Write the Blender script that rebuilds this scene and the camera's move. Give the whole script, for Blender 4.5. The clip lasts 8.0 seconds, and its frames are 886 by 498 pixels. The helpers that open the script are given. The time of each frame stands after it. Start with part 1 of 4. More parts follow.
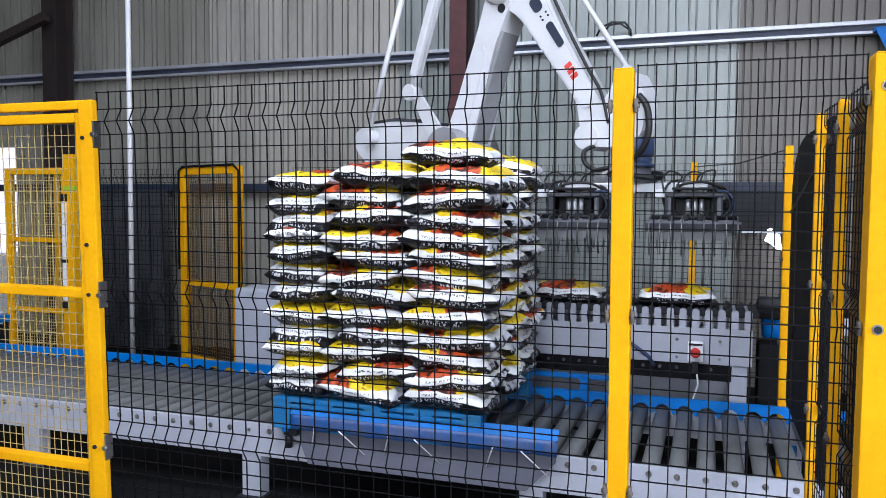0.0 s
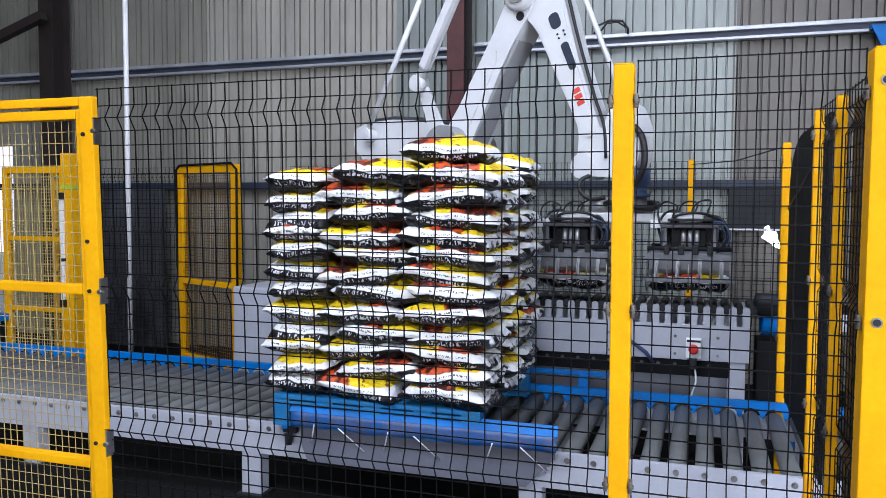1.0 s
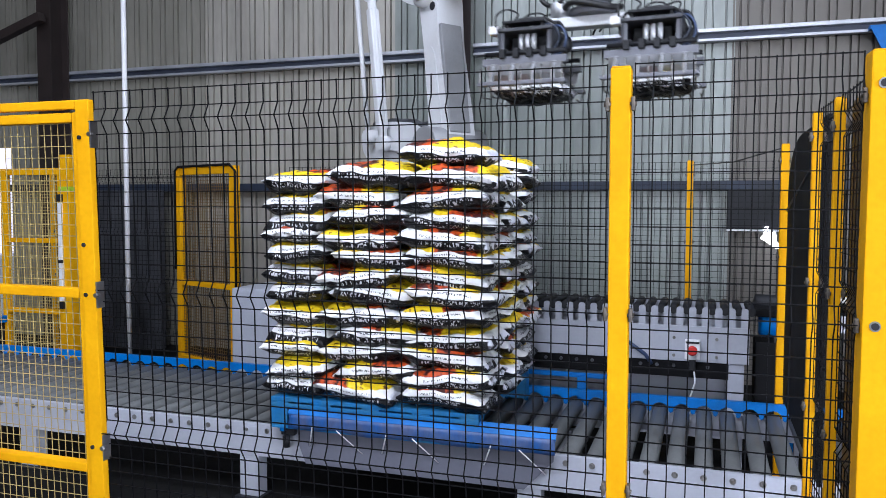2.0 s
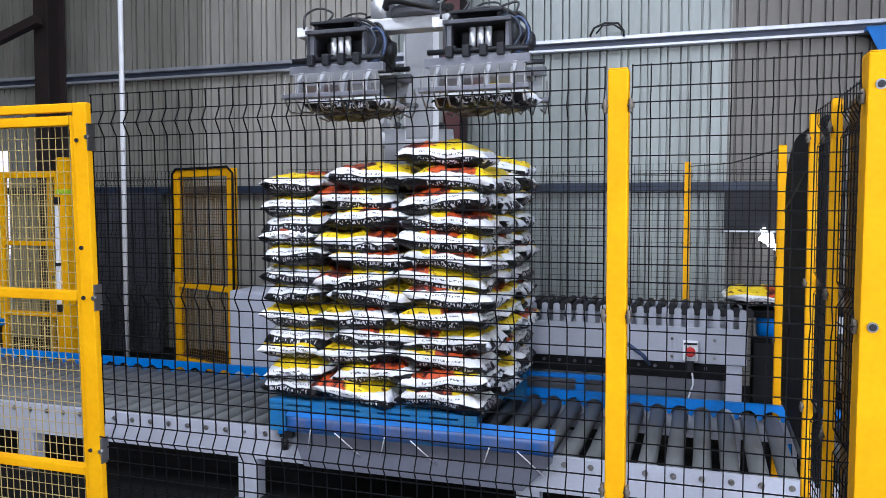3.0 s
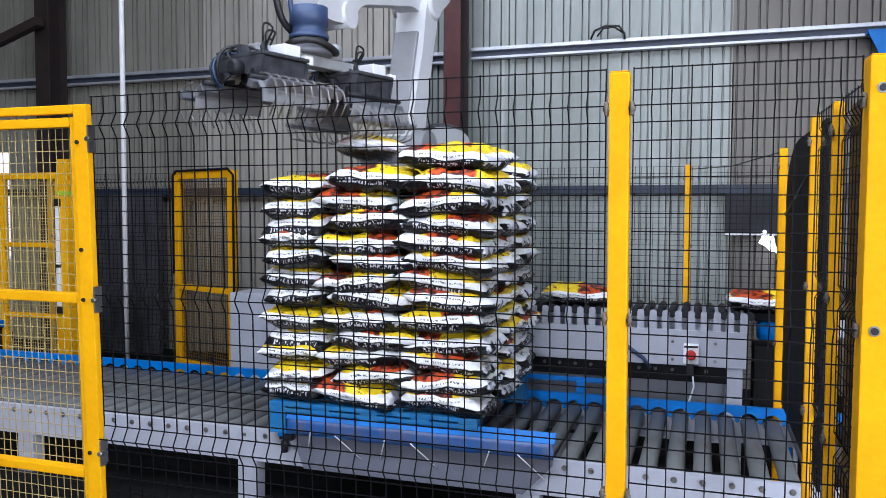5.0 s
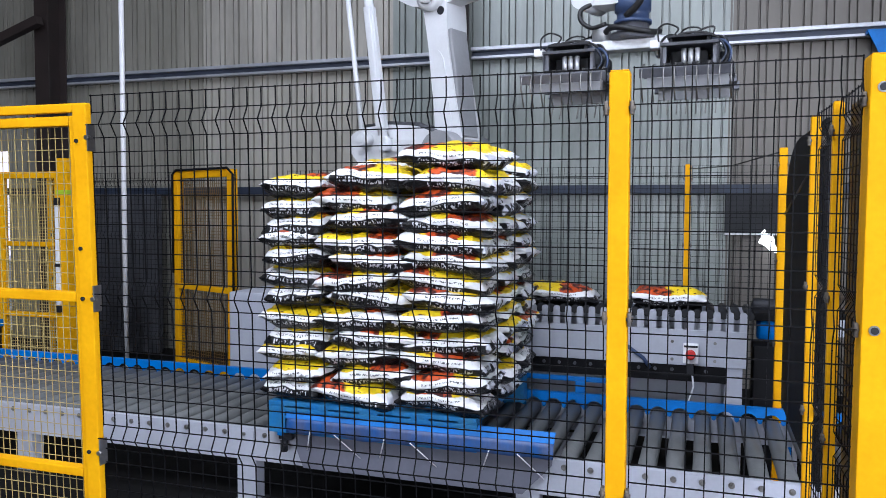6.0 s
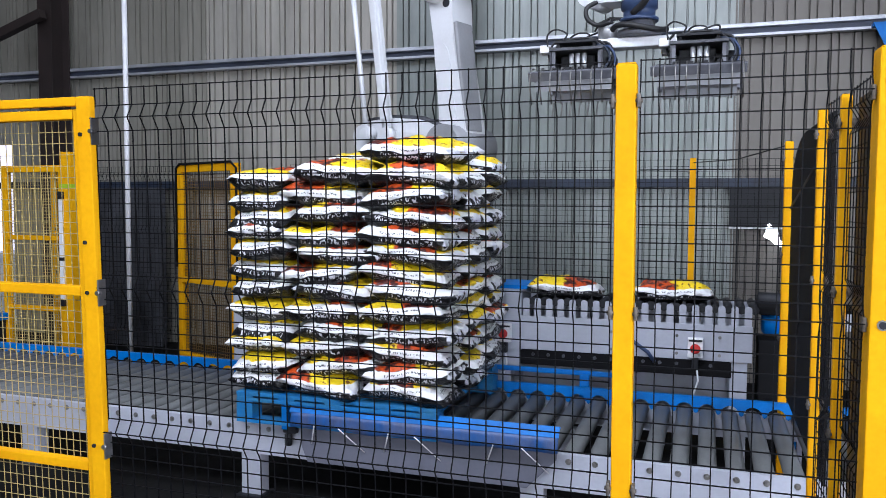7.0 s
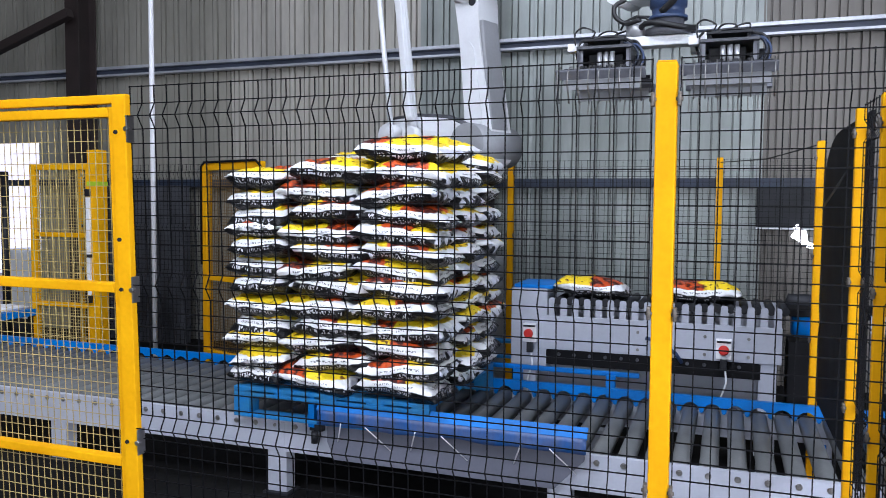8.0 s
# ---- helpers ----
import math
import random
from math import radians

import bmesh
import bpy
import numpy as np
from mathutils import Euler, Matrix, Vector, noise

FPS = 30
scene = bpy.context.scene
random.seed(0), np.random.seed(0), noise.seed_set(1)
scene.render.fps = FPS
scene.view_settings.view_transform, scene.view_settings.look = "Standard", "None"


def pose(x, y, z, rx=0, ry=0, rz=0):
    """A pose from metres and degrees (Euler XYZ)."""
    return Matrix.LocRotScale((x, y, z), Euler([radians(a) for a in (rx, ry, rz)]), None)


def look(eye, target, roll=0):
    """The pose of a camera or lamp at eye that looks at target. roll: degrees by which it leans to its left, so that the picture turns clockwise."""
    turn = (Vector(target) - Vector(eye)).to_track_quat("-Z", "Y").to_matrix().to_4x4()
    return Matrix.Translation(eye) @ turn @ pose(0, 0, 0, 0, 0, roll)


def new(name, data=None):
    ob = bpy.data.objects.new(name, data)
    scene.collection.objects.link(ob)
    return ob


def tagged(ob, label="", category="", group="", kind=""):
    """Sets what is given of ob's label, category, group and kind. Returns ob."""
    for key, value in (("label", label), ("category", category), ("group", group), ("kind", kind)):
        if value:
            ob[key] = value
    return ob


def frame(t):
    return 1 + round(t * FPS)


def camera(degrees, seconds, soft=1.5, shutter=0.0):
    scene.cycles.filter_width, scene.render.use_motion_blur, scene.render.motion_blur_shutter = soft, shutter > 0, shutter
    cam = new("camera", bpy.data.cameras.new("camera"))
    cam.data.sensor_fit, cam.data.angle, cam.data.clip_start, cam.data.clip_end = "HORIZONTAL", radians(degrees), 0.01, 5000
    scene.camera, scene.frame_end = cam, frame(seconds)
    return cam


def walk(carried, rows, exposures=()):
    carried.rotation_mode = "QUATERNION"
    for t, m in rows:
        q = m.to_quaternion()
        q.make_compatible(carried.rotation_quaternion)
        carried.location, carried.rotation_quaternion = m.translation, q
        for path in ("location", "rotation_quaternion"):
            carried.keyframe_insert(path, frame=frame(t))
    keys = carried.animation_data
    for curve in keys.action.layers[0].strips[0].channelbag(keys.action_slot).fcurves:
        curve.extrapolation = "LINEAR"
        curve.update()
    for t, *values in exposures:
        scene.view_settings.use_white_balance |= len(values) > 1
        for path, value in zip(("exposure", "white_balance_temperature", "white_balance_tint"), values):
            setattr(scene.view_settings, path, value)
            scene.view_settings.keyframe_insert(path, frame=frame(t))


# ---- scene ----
cam = camera(58.91, 8.0, soft=0.6, shutter=0.4)


def carried_pose(x, y, z, turn, tilt, lean):
    return pose(x, y, z, 90 + tilt, 0, turn) @ pose(0, 0, 0, 0, 0, lean)


PATH = [
    (0.0, 0.224, -2.139, 1.637, 18.76, -3.09, 0.40),
    (0.5, 0.221, -2.142, 1.634, 18.69, -3.26, 0.34),
    (1.0, 0.215, -2.151, 1.625, 18.52, -3.13, 0.30),
    (1.5, 0.220, -2.141, 1.634, 18.55, -3.17, 0.27),
    (3.0, 0.219, -2.142, 1.635, 18.33, -2.99, 0.08),
    (3.5, 0.222, -2.141, 1.637, 18.31, -3.00, 0.12),
    (4.0, 0.220, -2.138, 1.638, 18.32, -2.98, 0.18),
    (4.5, 0.218, -2.138, 1.637, 18.35, -2.83, 0.18),
    (6.0, 0.216, -2.136, 1.635, 18.33, -2.86, 0.25),
    (6.5, 0.214, -2.132, 1.633, 18.30, -3.10, 0.24),
    (7.0, 0.207, -2.129, 1.635, 18.55, -3.31, 0.25),
    (7.5, 0.193, -2.131, 1.632, 19.15, -3.36, 0.35),
    (8.0, 0.157, -2.134, 1.633, 19.88, -3.38, 0.48),
]
walk(cam, [(t, carried_pose(*p)) for t, *p in PATH], [(0.0, 0.01, 5920, 15), (8.0, 0.01, 5920, 15)])

# ---- light ----
world = bpy.data.worlds.new("sky")
scene.world = world
world.use_nodes = True
wn = world.node_tree.nodes
sky = wn.new("ShaderNodeTexSky")
sky.sky_type, sky.sun_disc, sky.sun_elevation, sky.sun_rotation = "NISHITA", False, radians(48), radians(200)
wn["Background"].inputs["Strength"].default_value = 0.12
world.node_tree.links.new(sky.outputs[0], wn["Background"].inputs[0])


def sky_fill(name, at, aim, sx, sy, watts, colour, spread=180):
    """Area lamp added at an unseen opening, standing in for sky light."""
    lamp = bpy.data.lights.new(name, "AREA")
    lamp.shape, lamp.size, lamp.size_y, lamp.energy, lamp.color = "RECTANGLE", sx, sy, watts, colour
    lamp.spread = radians(spread)
    ob = new(name, lamp)
    ob.matrix_world = look(at, aim)
    return ob


# Fill lamps out of view, tuned to brighten the wall, bags and stack side.
sky_fill("fill_roof_back", (-1.4, 0.9, 6.3), (-1.4, 1.5, 0), 7.0, 1.0, 215, (0.90, 0.95, 1.0))
sky_fill("fill_roof_front", (-2.0, -3.2, 6.3), (-1.8, -2.0, 0), 5.5, 1.6, 460, (0.91, 0.95, 1.0))
sky_fill("fill_south", (0.5, -9.6, 2.9), (-0.6, 2.0, 1.4), 5.5, 3.4, 450, (0.94, 0.97, 1.0))
sky_fill("fill_east", (5.85, -3.2, 2.4), (-0.8, 1.4, 1.2), 4.0, 3.6, 290, (0.90, 0.94, 1.0), 115)

# ---- materials ----


def links(nt, a, b):
    nt.links.new(a, b)


def mat(name, base, rough=0.5, metal=0.0, vary=0.12, fine=60.0, coarse=4.0, bump=0.15, tint=None, per_object=0.0, streak=1.0, shine=0.5):
    """A surface with grain and larger stains, in object space."""
    m = bpy.data.materials.new(name)
    m.use_nodes = True
    nt = m.node_tree
    b = nt.nodes["Principled BSDF"]
    tc = nt.nodes.new("ShaderNodeTexCoord")
    mp = nt.nodes.new("ShaderNodeMapping")
    mp.inputs["Scale"].default_value = (1, 1, streak)
    links(nt, tc.outputs["Object"], mp.inputs["Vector"])
    n1, n2 = nt.nodes.new("ShaderNodeTexNoise"), nt.nodes.new("ShaderNodeTexNoise")
    for n, s, d in ((n1, fine, 4), (n2, coarse, 6)):
        n.inputs["Scale"].default_value, n.inputs["Detail"].default_value = s, d
        links(nt, mp.outputs[0], n.inputs["Vector"])
    mix = nt.nodes.new("ShaderNodeMix")
    mix.data_type = "RGBA"
    dark = tint or tuple(c * (1 - vary * 2.2) for c in base)
    mix.inputs[6].default_value, mix.inputs[7].default_value = (*dark, 1), (*base, 1)
    ramp = nt.nodes.new("ShaderNodeMapRange")
    ramp.inputs[1].default_value, ramp.inputs[2].default_value = 0.3, 0.62
    links(nt, n2.outputs["Fac"], ramp.inputs[0])
    links(nt, ramp.outputs[0], mix.inputs[0])
    hsv = nt.nodes.new("ShaderNodeHueSaturation")
    val = nt.nodes.new("ShaderNodeMapRange")
    val.inputs[3].default_value, val.inputs[4].default_value = 1 - vary, 1 + vary
    links(nt, n1.outputs["Fac"], val.inputs[0])
    out = val.outputs[0]
    if per_object:
        info = nt.nodes.new("ShaderNodeObjectInfo")
        r = nt.nodes.new("ShaderNodeMapRange")
        r.inputs[3].default_value, r.inputs[4].default_value = 1 - per_object, 1 + per_object
        mul = nt.nodes.new("ShaderNodeMath")
        mul.operation = "MULTIPLY"
        links(nt, info.outputs["Random"], r.inputs[0])
        links(nt, r.outputs[0], mul.inputs[0])
        links(nt, out, mul.inputs[1])
        out = mul.outputs[0]
    links(nt, out, hsv.inputs["Value"])
    links(nt, mix.outputs[2], hsv.inputs["Color"])
    links(nt, hsv.outputs[0], b.inputs["Base Color"])
    rr = nt.nodes.new("ShaderNodeMapRange")
    rr.inputs[3].default_value, rr.inputs[4].default_value = max(rough - 0.1, 0.05), min(rough + 0.12, 1)
    links(nt, n2.outputs["Fac"], rr.inputs[0])
    links(nt, rr.outputs[0], b.inputs["Roughness"])
    b.inputs["Metallic"].default_value = metal
    b.inputs["Specular IOR Level"].default_value = shine
    if bump:
        bp = nt.nodes.new("ShaderNodeBump")
        bp.inputs["Strength"].default_value, bp.inputs["Distance"].default_value = bump, 0.004
        links(nt, n1.outputs["Fac"], bp.inputs["Height"])
        links(nt, bp.outputs[0], b.inputs["Normal"])
    return m


YELLOW = mat("yellow_paint", (0.76, 0.375, 0.0), 0.55, vary=0.09, coarse=3, tint=(0.64, 0.285, 0.0), shine=0.07)
YELLOW_MESH = mat("cream_mesh", (0.42, 0.32, 0.12), 0.5, vary=0.1)
OCHRE_MESH = mat("ochre_mesh", (0.16, 0.09, 0.02), 0.6, vary=0.15)
BLACKWIRE = mat("black_wire", (0.004, 0.004, 0.005), 0.6, vary=0.2, shine=0.12)
WHITE_BEAM = mat("grey_white_paint", (0.42, 0.435, 0.50), 0.45, vary=0.07, coarse=2.5)
BLUE = mat("blue_paint", (0.0, 0.165, 0.56), 0.45, vary=0.12, coarse=5, tint=(0.004, 0.11, 0.36), shine=0.3)
BLUE_PALLET = mat("blue_pallet_paint", (0.004, 0.16, 0.44), 0.6, vary=0.25, coarse=12, tint=(0.03, 0.17, 0.32), per_object=0.12)
BLUE_SHEET = mat("smeared_blue_sheet", (0.055, 0.085, 0.19), 0.4, vary=0.3, coarse=13, fine=45, tint=(0.006, 0.085, 0.30), bump=0.5, streak=0.5)
GREY_SHEET = mat("grey_sheet", (0.16, 0.165, 0.21), 0.45, vary=0.08, coarse=4)
ROLLER = mat("roller_grey", (0.115, 0.120, 0.120), 0.45, vary=0.12, per_object=0.1, coarse=7)
CLAMP_ZINC = mat("dulled_zinc", (0.17, 0.145, 0.12), 0.5, metal=0.4, vary=0.3, coarse=60)
BOLT = mat("zinc_bolt", (0.30, 0.29, 0.28), 0.42, metal=0.9, vary=0.25)
DARK = mat("dark_steel", (0.016, 0.017, 0.021), 0.5, vary=0.25, shine=0.3)
BLACKRUBBER = mat("black_rubber", (0.006, 0.006, 0.007), 0.75, vary=0.2, shine=0.15)
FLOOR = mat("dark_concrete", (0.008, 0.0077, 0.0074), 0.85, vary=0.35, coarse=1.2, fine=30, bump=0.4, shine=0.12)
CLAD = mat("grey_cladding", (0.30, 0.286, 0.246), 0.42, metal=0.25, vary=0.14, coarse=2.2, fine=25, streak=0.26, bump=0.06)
# Copy of the grey cladding, lightened to put more light on one sheet.
CLAD_LIT = mat("lit_grey_cladding", (0.45, 0.427, 0.378), 0.42, metal=0.25, vary=0.14, coarse=2.2, fine=25, streak=0.26, bump=0.06)
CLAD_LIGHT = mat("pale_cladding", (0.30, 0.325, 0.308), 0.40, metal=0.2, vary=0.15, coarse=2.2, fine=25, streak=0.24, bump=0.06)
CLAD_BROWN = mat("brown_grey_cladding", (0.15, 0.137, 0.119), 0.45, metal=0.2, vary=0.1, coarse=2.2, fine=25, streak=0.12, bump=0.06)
# Same purlin steel, darkened to paint the shade between its flanges.
PURLIN_SHADE = mat("shaded_galvanised_web", (0.05, 0.06, 0.09), 0.5, metal=0.3, vary=0.15, coarse=4)
CLAD_DARK = mat("dark_low_panel", (0.075, 0.078, 0.09), 0.6, vary=0.35, coarse=5, streak=0.3)
GALV = mat("galvanised_steel", (0.55, 0.57, 0.62), 0.35, metal=0.55, vary=0.1, coarse=3)
NAVY = mat("navy_rail", (0.02, 0.03, 0.055), 0.5, vary=0.2)
MAROON = mat("maroon_primer", (0.085, 0.022, 0.022), 0.6, vary=0.2, coarse=6)
BROWNSTEEL = mat("dark_brown_steel", (0.022, 0.014, 0.013), 0.6, vary=0.2)
ROBOT = mat("light_grey_enamel", (0.60, 0.61, 0.63), 0.38, vary=0.05, coarse=3)
ROBOTDARK = mat("mid_grey_casting", (0.27, 0.275, 0.29), 0.45, vary=0.1)
ALU = mat("brushed_aluminium", (0.60, 0.61, 0.63), 0.48, metal=0.7, vary=0.1, coarse=6)
GRIP_STEEL = mat("dark_oiled_steel", (0.075, 0.078, 0.09), 0.45, metal=0.3, vary=0.3, coarse=14)
STEEL = mat("worn_steel", (0.17, 0.175, 0.20), 0.45, metal=0.4, vary=0.15, coarse=9)
LIME = mat("lime_plastic", (0.40, 0.55, 0.02), 0.4, vary=0.08)
RED = mat("red_plastic", (0.55, 0.02, 0.015), 0.35, vary=0.08)
ORANGERED = mat("red_print", (0.62, 0.06, 0.04), 0.45, vary=0.08)
WHITE = mat("white_paint", (0.78, 0.78, 0.80), 0.45, vary=0.05)
CABLE = mat("cable_black", (0.01, 0.01, 0.011), 0.5, vary=0.1)
MOTORBLUE = mat("blue_motor", (0.035, 0.06, 0.135), 0.45, vary=0.15)
SMOKED = mat("smoked_plastic", (0.030, 0.021, 0.015), 0.45, vary=0.3, coarse=3)
GREYBROWN = mat("grey_brown_board", (0.22, 0.21, 0.21), 0.7, vary=0.15)



def glow(name, colour, strength):
    m = bpy.data.materials.new(name)
    m.use_nodes = True
    nt = m.node_tree
    b = nt.nodes["Principled BSDF"]
    n = nt.nodes.new("ShaderNodeTexNoise")
    n.inputs["Scale"].default_value = 3.0
    r = nt.nodes.new("ShaderNodeMapRange")
    r.inputs[3].default_value, r.inputs[4].default_value = strength * 0.7, strength * 1.2
    nt.links.new(n.outputs["Fac"], r.inputs[0])
    nt.links.new(r.outputs[0], b.inputs["Emission Strength"])
    b.inputs["Base Color"].default_value = (*colour, 1)
    b.inputs["Emission Color"].default_value = (*colour, 1)
    return m


# Emission stands in for daylight at a gap in the wall, no lamp.
GAP_GLOW = glow("gap_daylight", (0.95, 0.97, 1.0), 9.0)
OUTSIDE = glow("daylit_yard", (0.90, 0.86, 1.0), 0.95)

# ---- mesh tools ----


class Shape:
    """Gathers vertices and faces of one mesh."""

    def __init__(self):
        self.v, self.f, self.s = [], [], []

    def add(self, vs, fs, smooth=False):
        k = len(self.v)
        self.v += [tuple(p) for p in vs]
        self.f += [tuple(i + k for i in q) for q in fs]
        self.s += [smooth] * len(fs)
        return self

    def box(self, lo, hi, bev=0.0, m=None):
        bm = bmesh.new()
        bmesh.ops.create_cube(bm, size=1)
        c = [(a + b) / 2 for a, b in zip(lo, hi)]
        d = [abs(b - a) for a, b in zip(lo, hi)]
        for p in bm.verts:
            p.co = Vector([c[i] + p.co[i] * d[i] for i in range(3)])
        if bev:
            bmesh.ops.bevel(bm, geom=bm.edges[:], offset=min(bev, min(d) * 0.45), segments=2, affect="EDGES", profile=0.6)
        return self.take(bm, m)

    def take(self, bm, m=None, smooth=False):
        bm.verts.index_update()
        vs = [(m @ p.co if m else p.co) for p in bm.verts]
        fs = [[p.index for p in q.verts] for q in bm.faces]
        bm.free()
        return self.add(vs, fs, smooth)

    def tube(self, points, r, n=8, caps=True, closed=False):
        """A round bar along points; r a number or one for each point."""
        pts = [Vector(p) for p in points]
        rs = r if isinstance(r, (list, tuple)) else [r] * len(pts)
        vs, fs = [], []
        up = None
        for i, p in enumerate(pts):
            a = pts[max(i - 1, 0)]
            b = pts[min(i + 1, len(pts) - 1)]
            d = (b - a).normalized()
            if up is None:
                up = Vector((0, 0, 1)) if abs(d.z) < 0.9 else Vector((0, 1, 0))
            x = d.cross(up).normalized()
            y = x.cross(d).normalized()
            up = y
            for k in range(n):
                w = math.tau * (k + 0.5) / n
                vs.append(p + (x * math.cos(w) + y * math.sin(w)) * rs[i])
        for i in range(len(pts) - 1):
            for k in range(n):
                j = (k + 1) % n
                fs.append((i * n + k, i * n + j, i * n + n + j, i * n + n + k))
        self.add(vs, fs, n > 5)
        if caps:
            e = (len(pts) - 1) * n
            k0 = len(self.v) - len(vs)
            self.f += [tuple(k0 + k for k in reversed(range(n))), tuple(k0 + e + k for k in range(n))]
            self.s += [False, False]
        return self

    def prism(self, outline, a, b, axis="y"):
        """An outline in the plane across axis, drawn out from a to b. For y the outline is (x, z), for x (y, z), for z (x, y)."""
        def put(p, h):
            return {"x": (h, p[0], p[1]), "y": (p[0], h, p[1]), "z": (p[0], p[1], h)}[axis]
        n = len(outline)
        vs = [put(p, a) for p in outline] + [put(p, b) for p in outline]
        fs = [tuple(range(n)), tuple(range(2 * n - 1, n - 1, -1))]
        fs += [(i, i + n, (i + 1) % n + n, (i + 1) % n) for i in range(n)]
        return self.add(vs, fs)

    def mesh(self, name):
        me = bpy.data.meshes.new(name)
        me.from_pydata(self.v, [], self.f)
        me.polygons.foreach_set("use_smooth", self.s)
        me.validate()
        bm = bmesh.new()
        bm.from_mesh(me)
        bmesh.ops.recalc_face_normals(bm, faces=bm.faces[:])
        bm.to_mesh(me)
        bm.free()
        return me


def part(name, shape, material, parent=None, label=""):
    me = shape if isinstance(shape, bpy.types.Mesh) else shape.mesh(name)
    if not me.materials:
        me.materials.append(material)
    ob = new(name, me)
    ob.parent = parent
    if label:
        ob["label"] = label
    return ob


def thing(name, label, category, at=(0, 0, 0), group="", turn=0, kind="", lean=0):
    """An Empty for the parts of one thing; lean tips it about its own x at 2 m height."""
    e = new(name)
    e.matrix_basis = pose(*at, 0, 0, turn) @ pose(0, 0, 2) @ pose(0, 0, 0, lean) @ pose(0, 0, -2)
    return tagged(e, label, category, group, kind)


def rounded(points, r=0.01, n=3):
    """An outline with its corners rounded."""
    out = []
    k = len(points)
    for i in range(k):
        p, a, b = Vector(points[i]), Vector(points[i - 1]), Vector(points[(i + 1) % k])
        ua, ub = (a - p), (b - p)
        ra = min(r, ua.length * 0.45, ub.length * 0.45)
        s, e = p + ua.normalized() * ra, p + ub.normalized() * ra
        for j in range(n + 1):
            t = j / n
            q = s * (1 - t) ** 2 + p * 2 * t * (1 - t) + e * t * t
            out.append((q.x, q.y))
    return out

# ---- the shed ----
ROOF = 6.4
WALL_Y = 5.52

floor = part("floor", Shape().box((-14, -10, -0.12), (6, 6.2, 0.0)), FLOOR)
tagged(floor, "dark worn concrete shed floor", "floor", kind="structure")


def corrugated(x0, x1, z0, z1, y, pitch=0.18):
    """Trapezoidal cladding sheet that faces -y, with real ribs."""
    line = []
    x = x0
    while x < x1 - 1e-6:
        for dx, dy in ((0, 0), (0.36, 0), (0.38, 0.034), (0.45, 0.034), (0.47, -0.012), (0.72, -0.012), (0.74, 0.030), (0.80, 0.030), (0.82, 0)):
            if x + dx * pitch <= x1:
                line.append((x + dx * pitch, y + dy))
        x += pitch
    line.append((x1, y))
    s = Shape()
    n = len(line)
    vs = [(a, b, z0) for a, b in line] + [(a, b, z1) for a, b in line] + [(x0, y + 0.045, z0), (x1, y + 0.045, z0), (x0, y + 0.045, z1), (x1, y + 0.045, z1)]
    fs = [(i, i + 1, i + 1 + n, i + n) for i in range(n - 1)] + [(2 * n, 2 * n + 1, 2 * n + 3, 2 * n + 2)]
    return s.add(vs, fs)


wall_north = thing("wall_north", "corrugated metal shed wall with purlins and columns", "wall", kind="structure")
SHEETS = [(-13.9, -8.05, 2.35, CLAD), (-8.05, -7.1, 0, CLAD), (-7.1, -5.2, 0, CLAD), (-5.2, -2.86, 0, CLAD_LIT), (-2.855, -1.7, 0, CLAD_LIGHT), (-1.695, -0.6, 0, CLAD_LIGHT), (-0.595, 0.42, 0, CLAD_LIGHT), (0.425, 2.4, 0, CLAD_BROWN), (2.405, 5.9, 0, CLAD_BROWN)]
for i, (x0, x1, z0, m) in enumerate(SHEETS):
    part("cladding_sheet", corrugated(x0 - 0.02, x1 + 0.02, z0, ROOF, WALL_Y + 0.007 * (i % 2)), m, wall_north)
for x0, x1, dz in ((-13.5, -2.19, 0.0), (-2.0, 5.5, 0.024)):
    s = Shape()
    s.box((x0, 5.40, 3.182 + dz), (x1, 5.48, 3.219 + dz), 0.006)
    s.box((x0, 5.40, 3.102 + dz), (x1, 5.48, 3.128 + dz), 0.006)
    pur = part("purlin", s, GALV, wall_north, "galvanised steel channel purlin")
    part("web", Shape().box((x0, 5.45, 3.1285 + dz), (x1, 5.47, 3.1815 + dz)), PURLIN_SHADE, pur)
part("low_rail", Shape().box((-13.5, 5.38, 1.795), (5.5, 5.45, 1.875), 0.005), NAVY, wall_north, "dark navy horizontal rail")


def column(name, x, y, w, material, label):
    c = thing(name, label, "column", (x, y, 0), kind="structure")
    part("flange", Shape().box((-w / 2, 0, 0), (w / 2, 0.016, ROOF), 0.002), material, c)
    # On the maroon column this dark colour paints the shade on flange and web.
    part("flange", Shape().box((-w / 2, 0.26, 0), (w / 2, 0.276, ROOF), 0.002), BROWNSTEEL, c, "dark rear flange in shade")
    part("web", Shape().box((-0.006, 0.016, 0), (0.006, 0.26, ROOF)), BROWNSTEEL, c)
    return c


column("column_1", -2.095, 5.08, 0.17, MAROON, "maroon primed steel I column at the wall")
column("column_2", -7.10, 5.12, 0.20, BROWNSTEEL, "dark brown steel I column at the wall")
rafter = part("trim_brace", Shape().tube([(-7.0, 5.0, 3.77), (-9.5, 5.0, 2.99)], 0.07, 4), BROWNSTEEL)
tagged(rafter, "dark steel diagonal brace under the roof", "brace", kind="structure")

# Walls and roof added out of view; their gaps admit the fill lamps.
wall_west = part("wall_west", Shape().box((-14.1, -10, 0), (-13.95, 6.0, ROOF)), CLAD)
tagged(wall_west, "grey metal side wall of the shed", "wall", kind="structure")
wall_east = part("wall_east", Shape().box((5.95, -10, 0), (6.1, -5.3, ROOF)).box((5.95, -1.1, 0), (6.1, 6.0, ROOF)).box((5.95, -5.3, 4.3), (6.1, -1.1, ROOF)), CLAD)
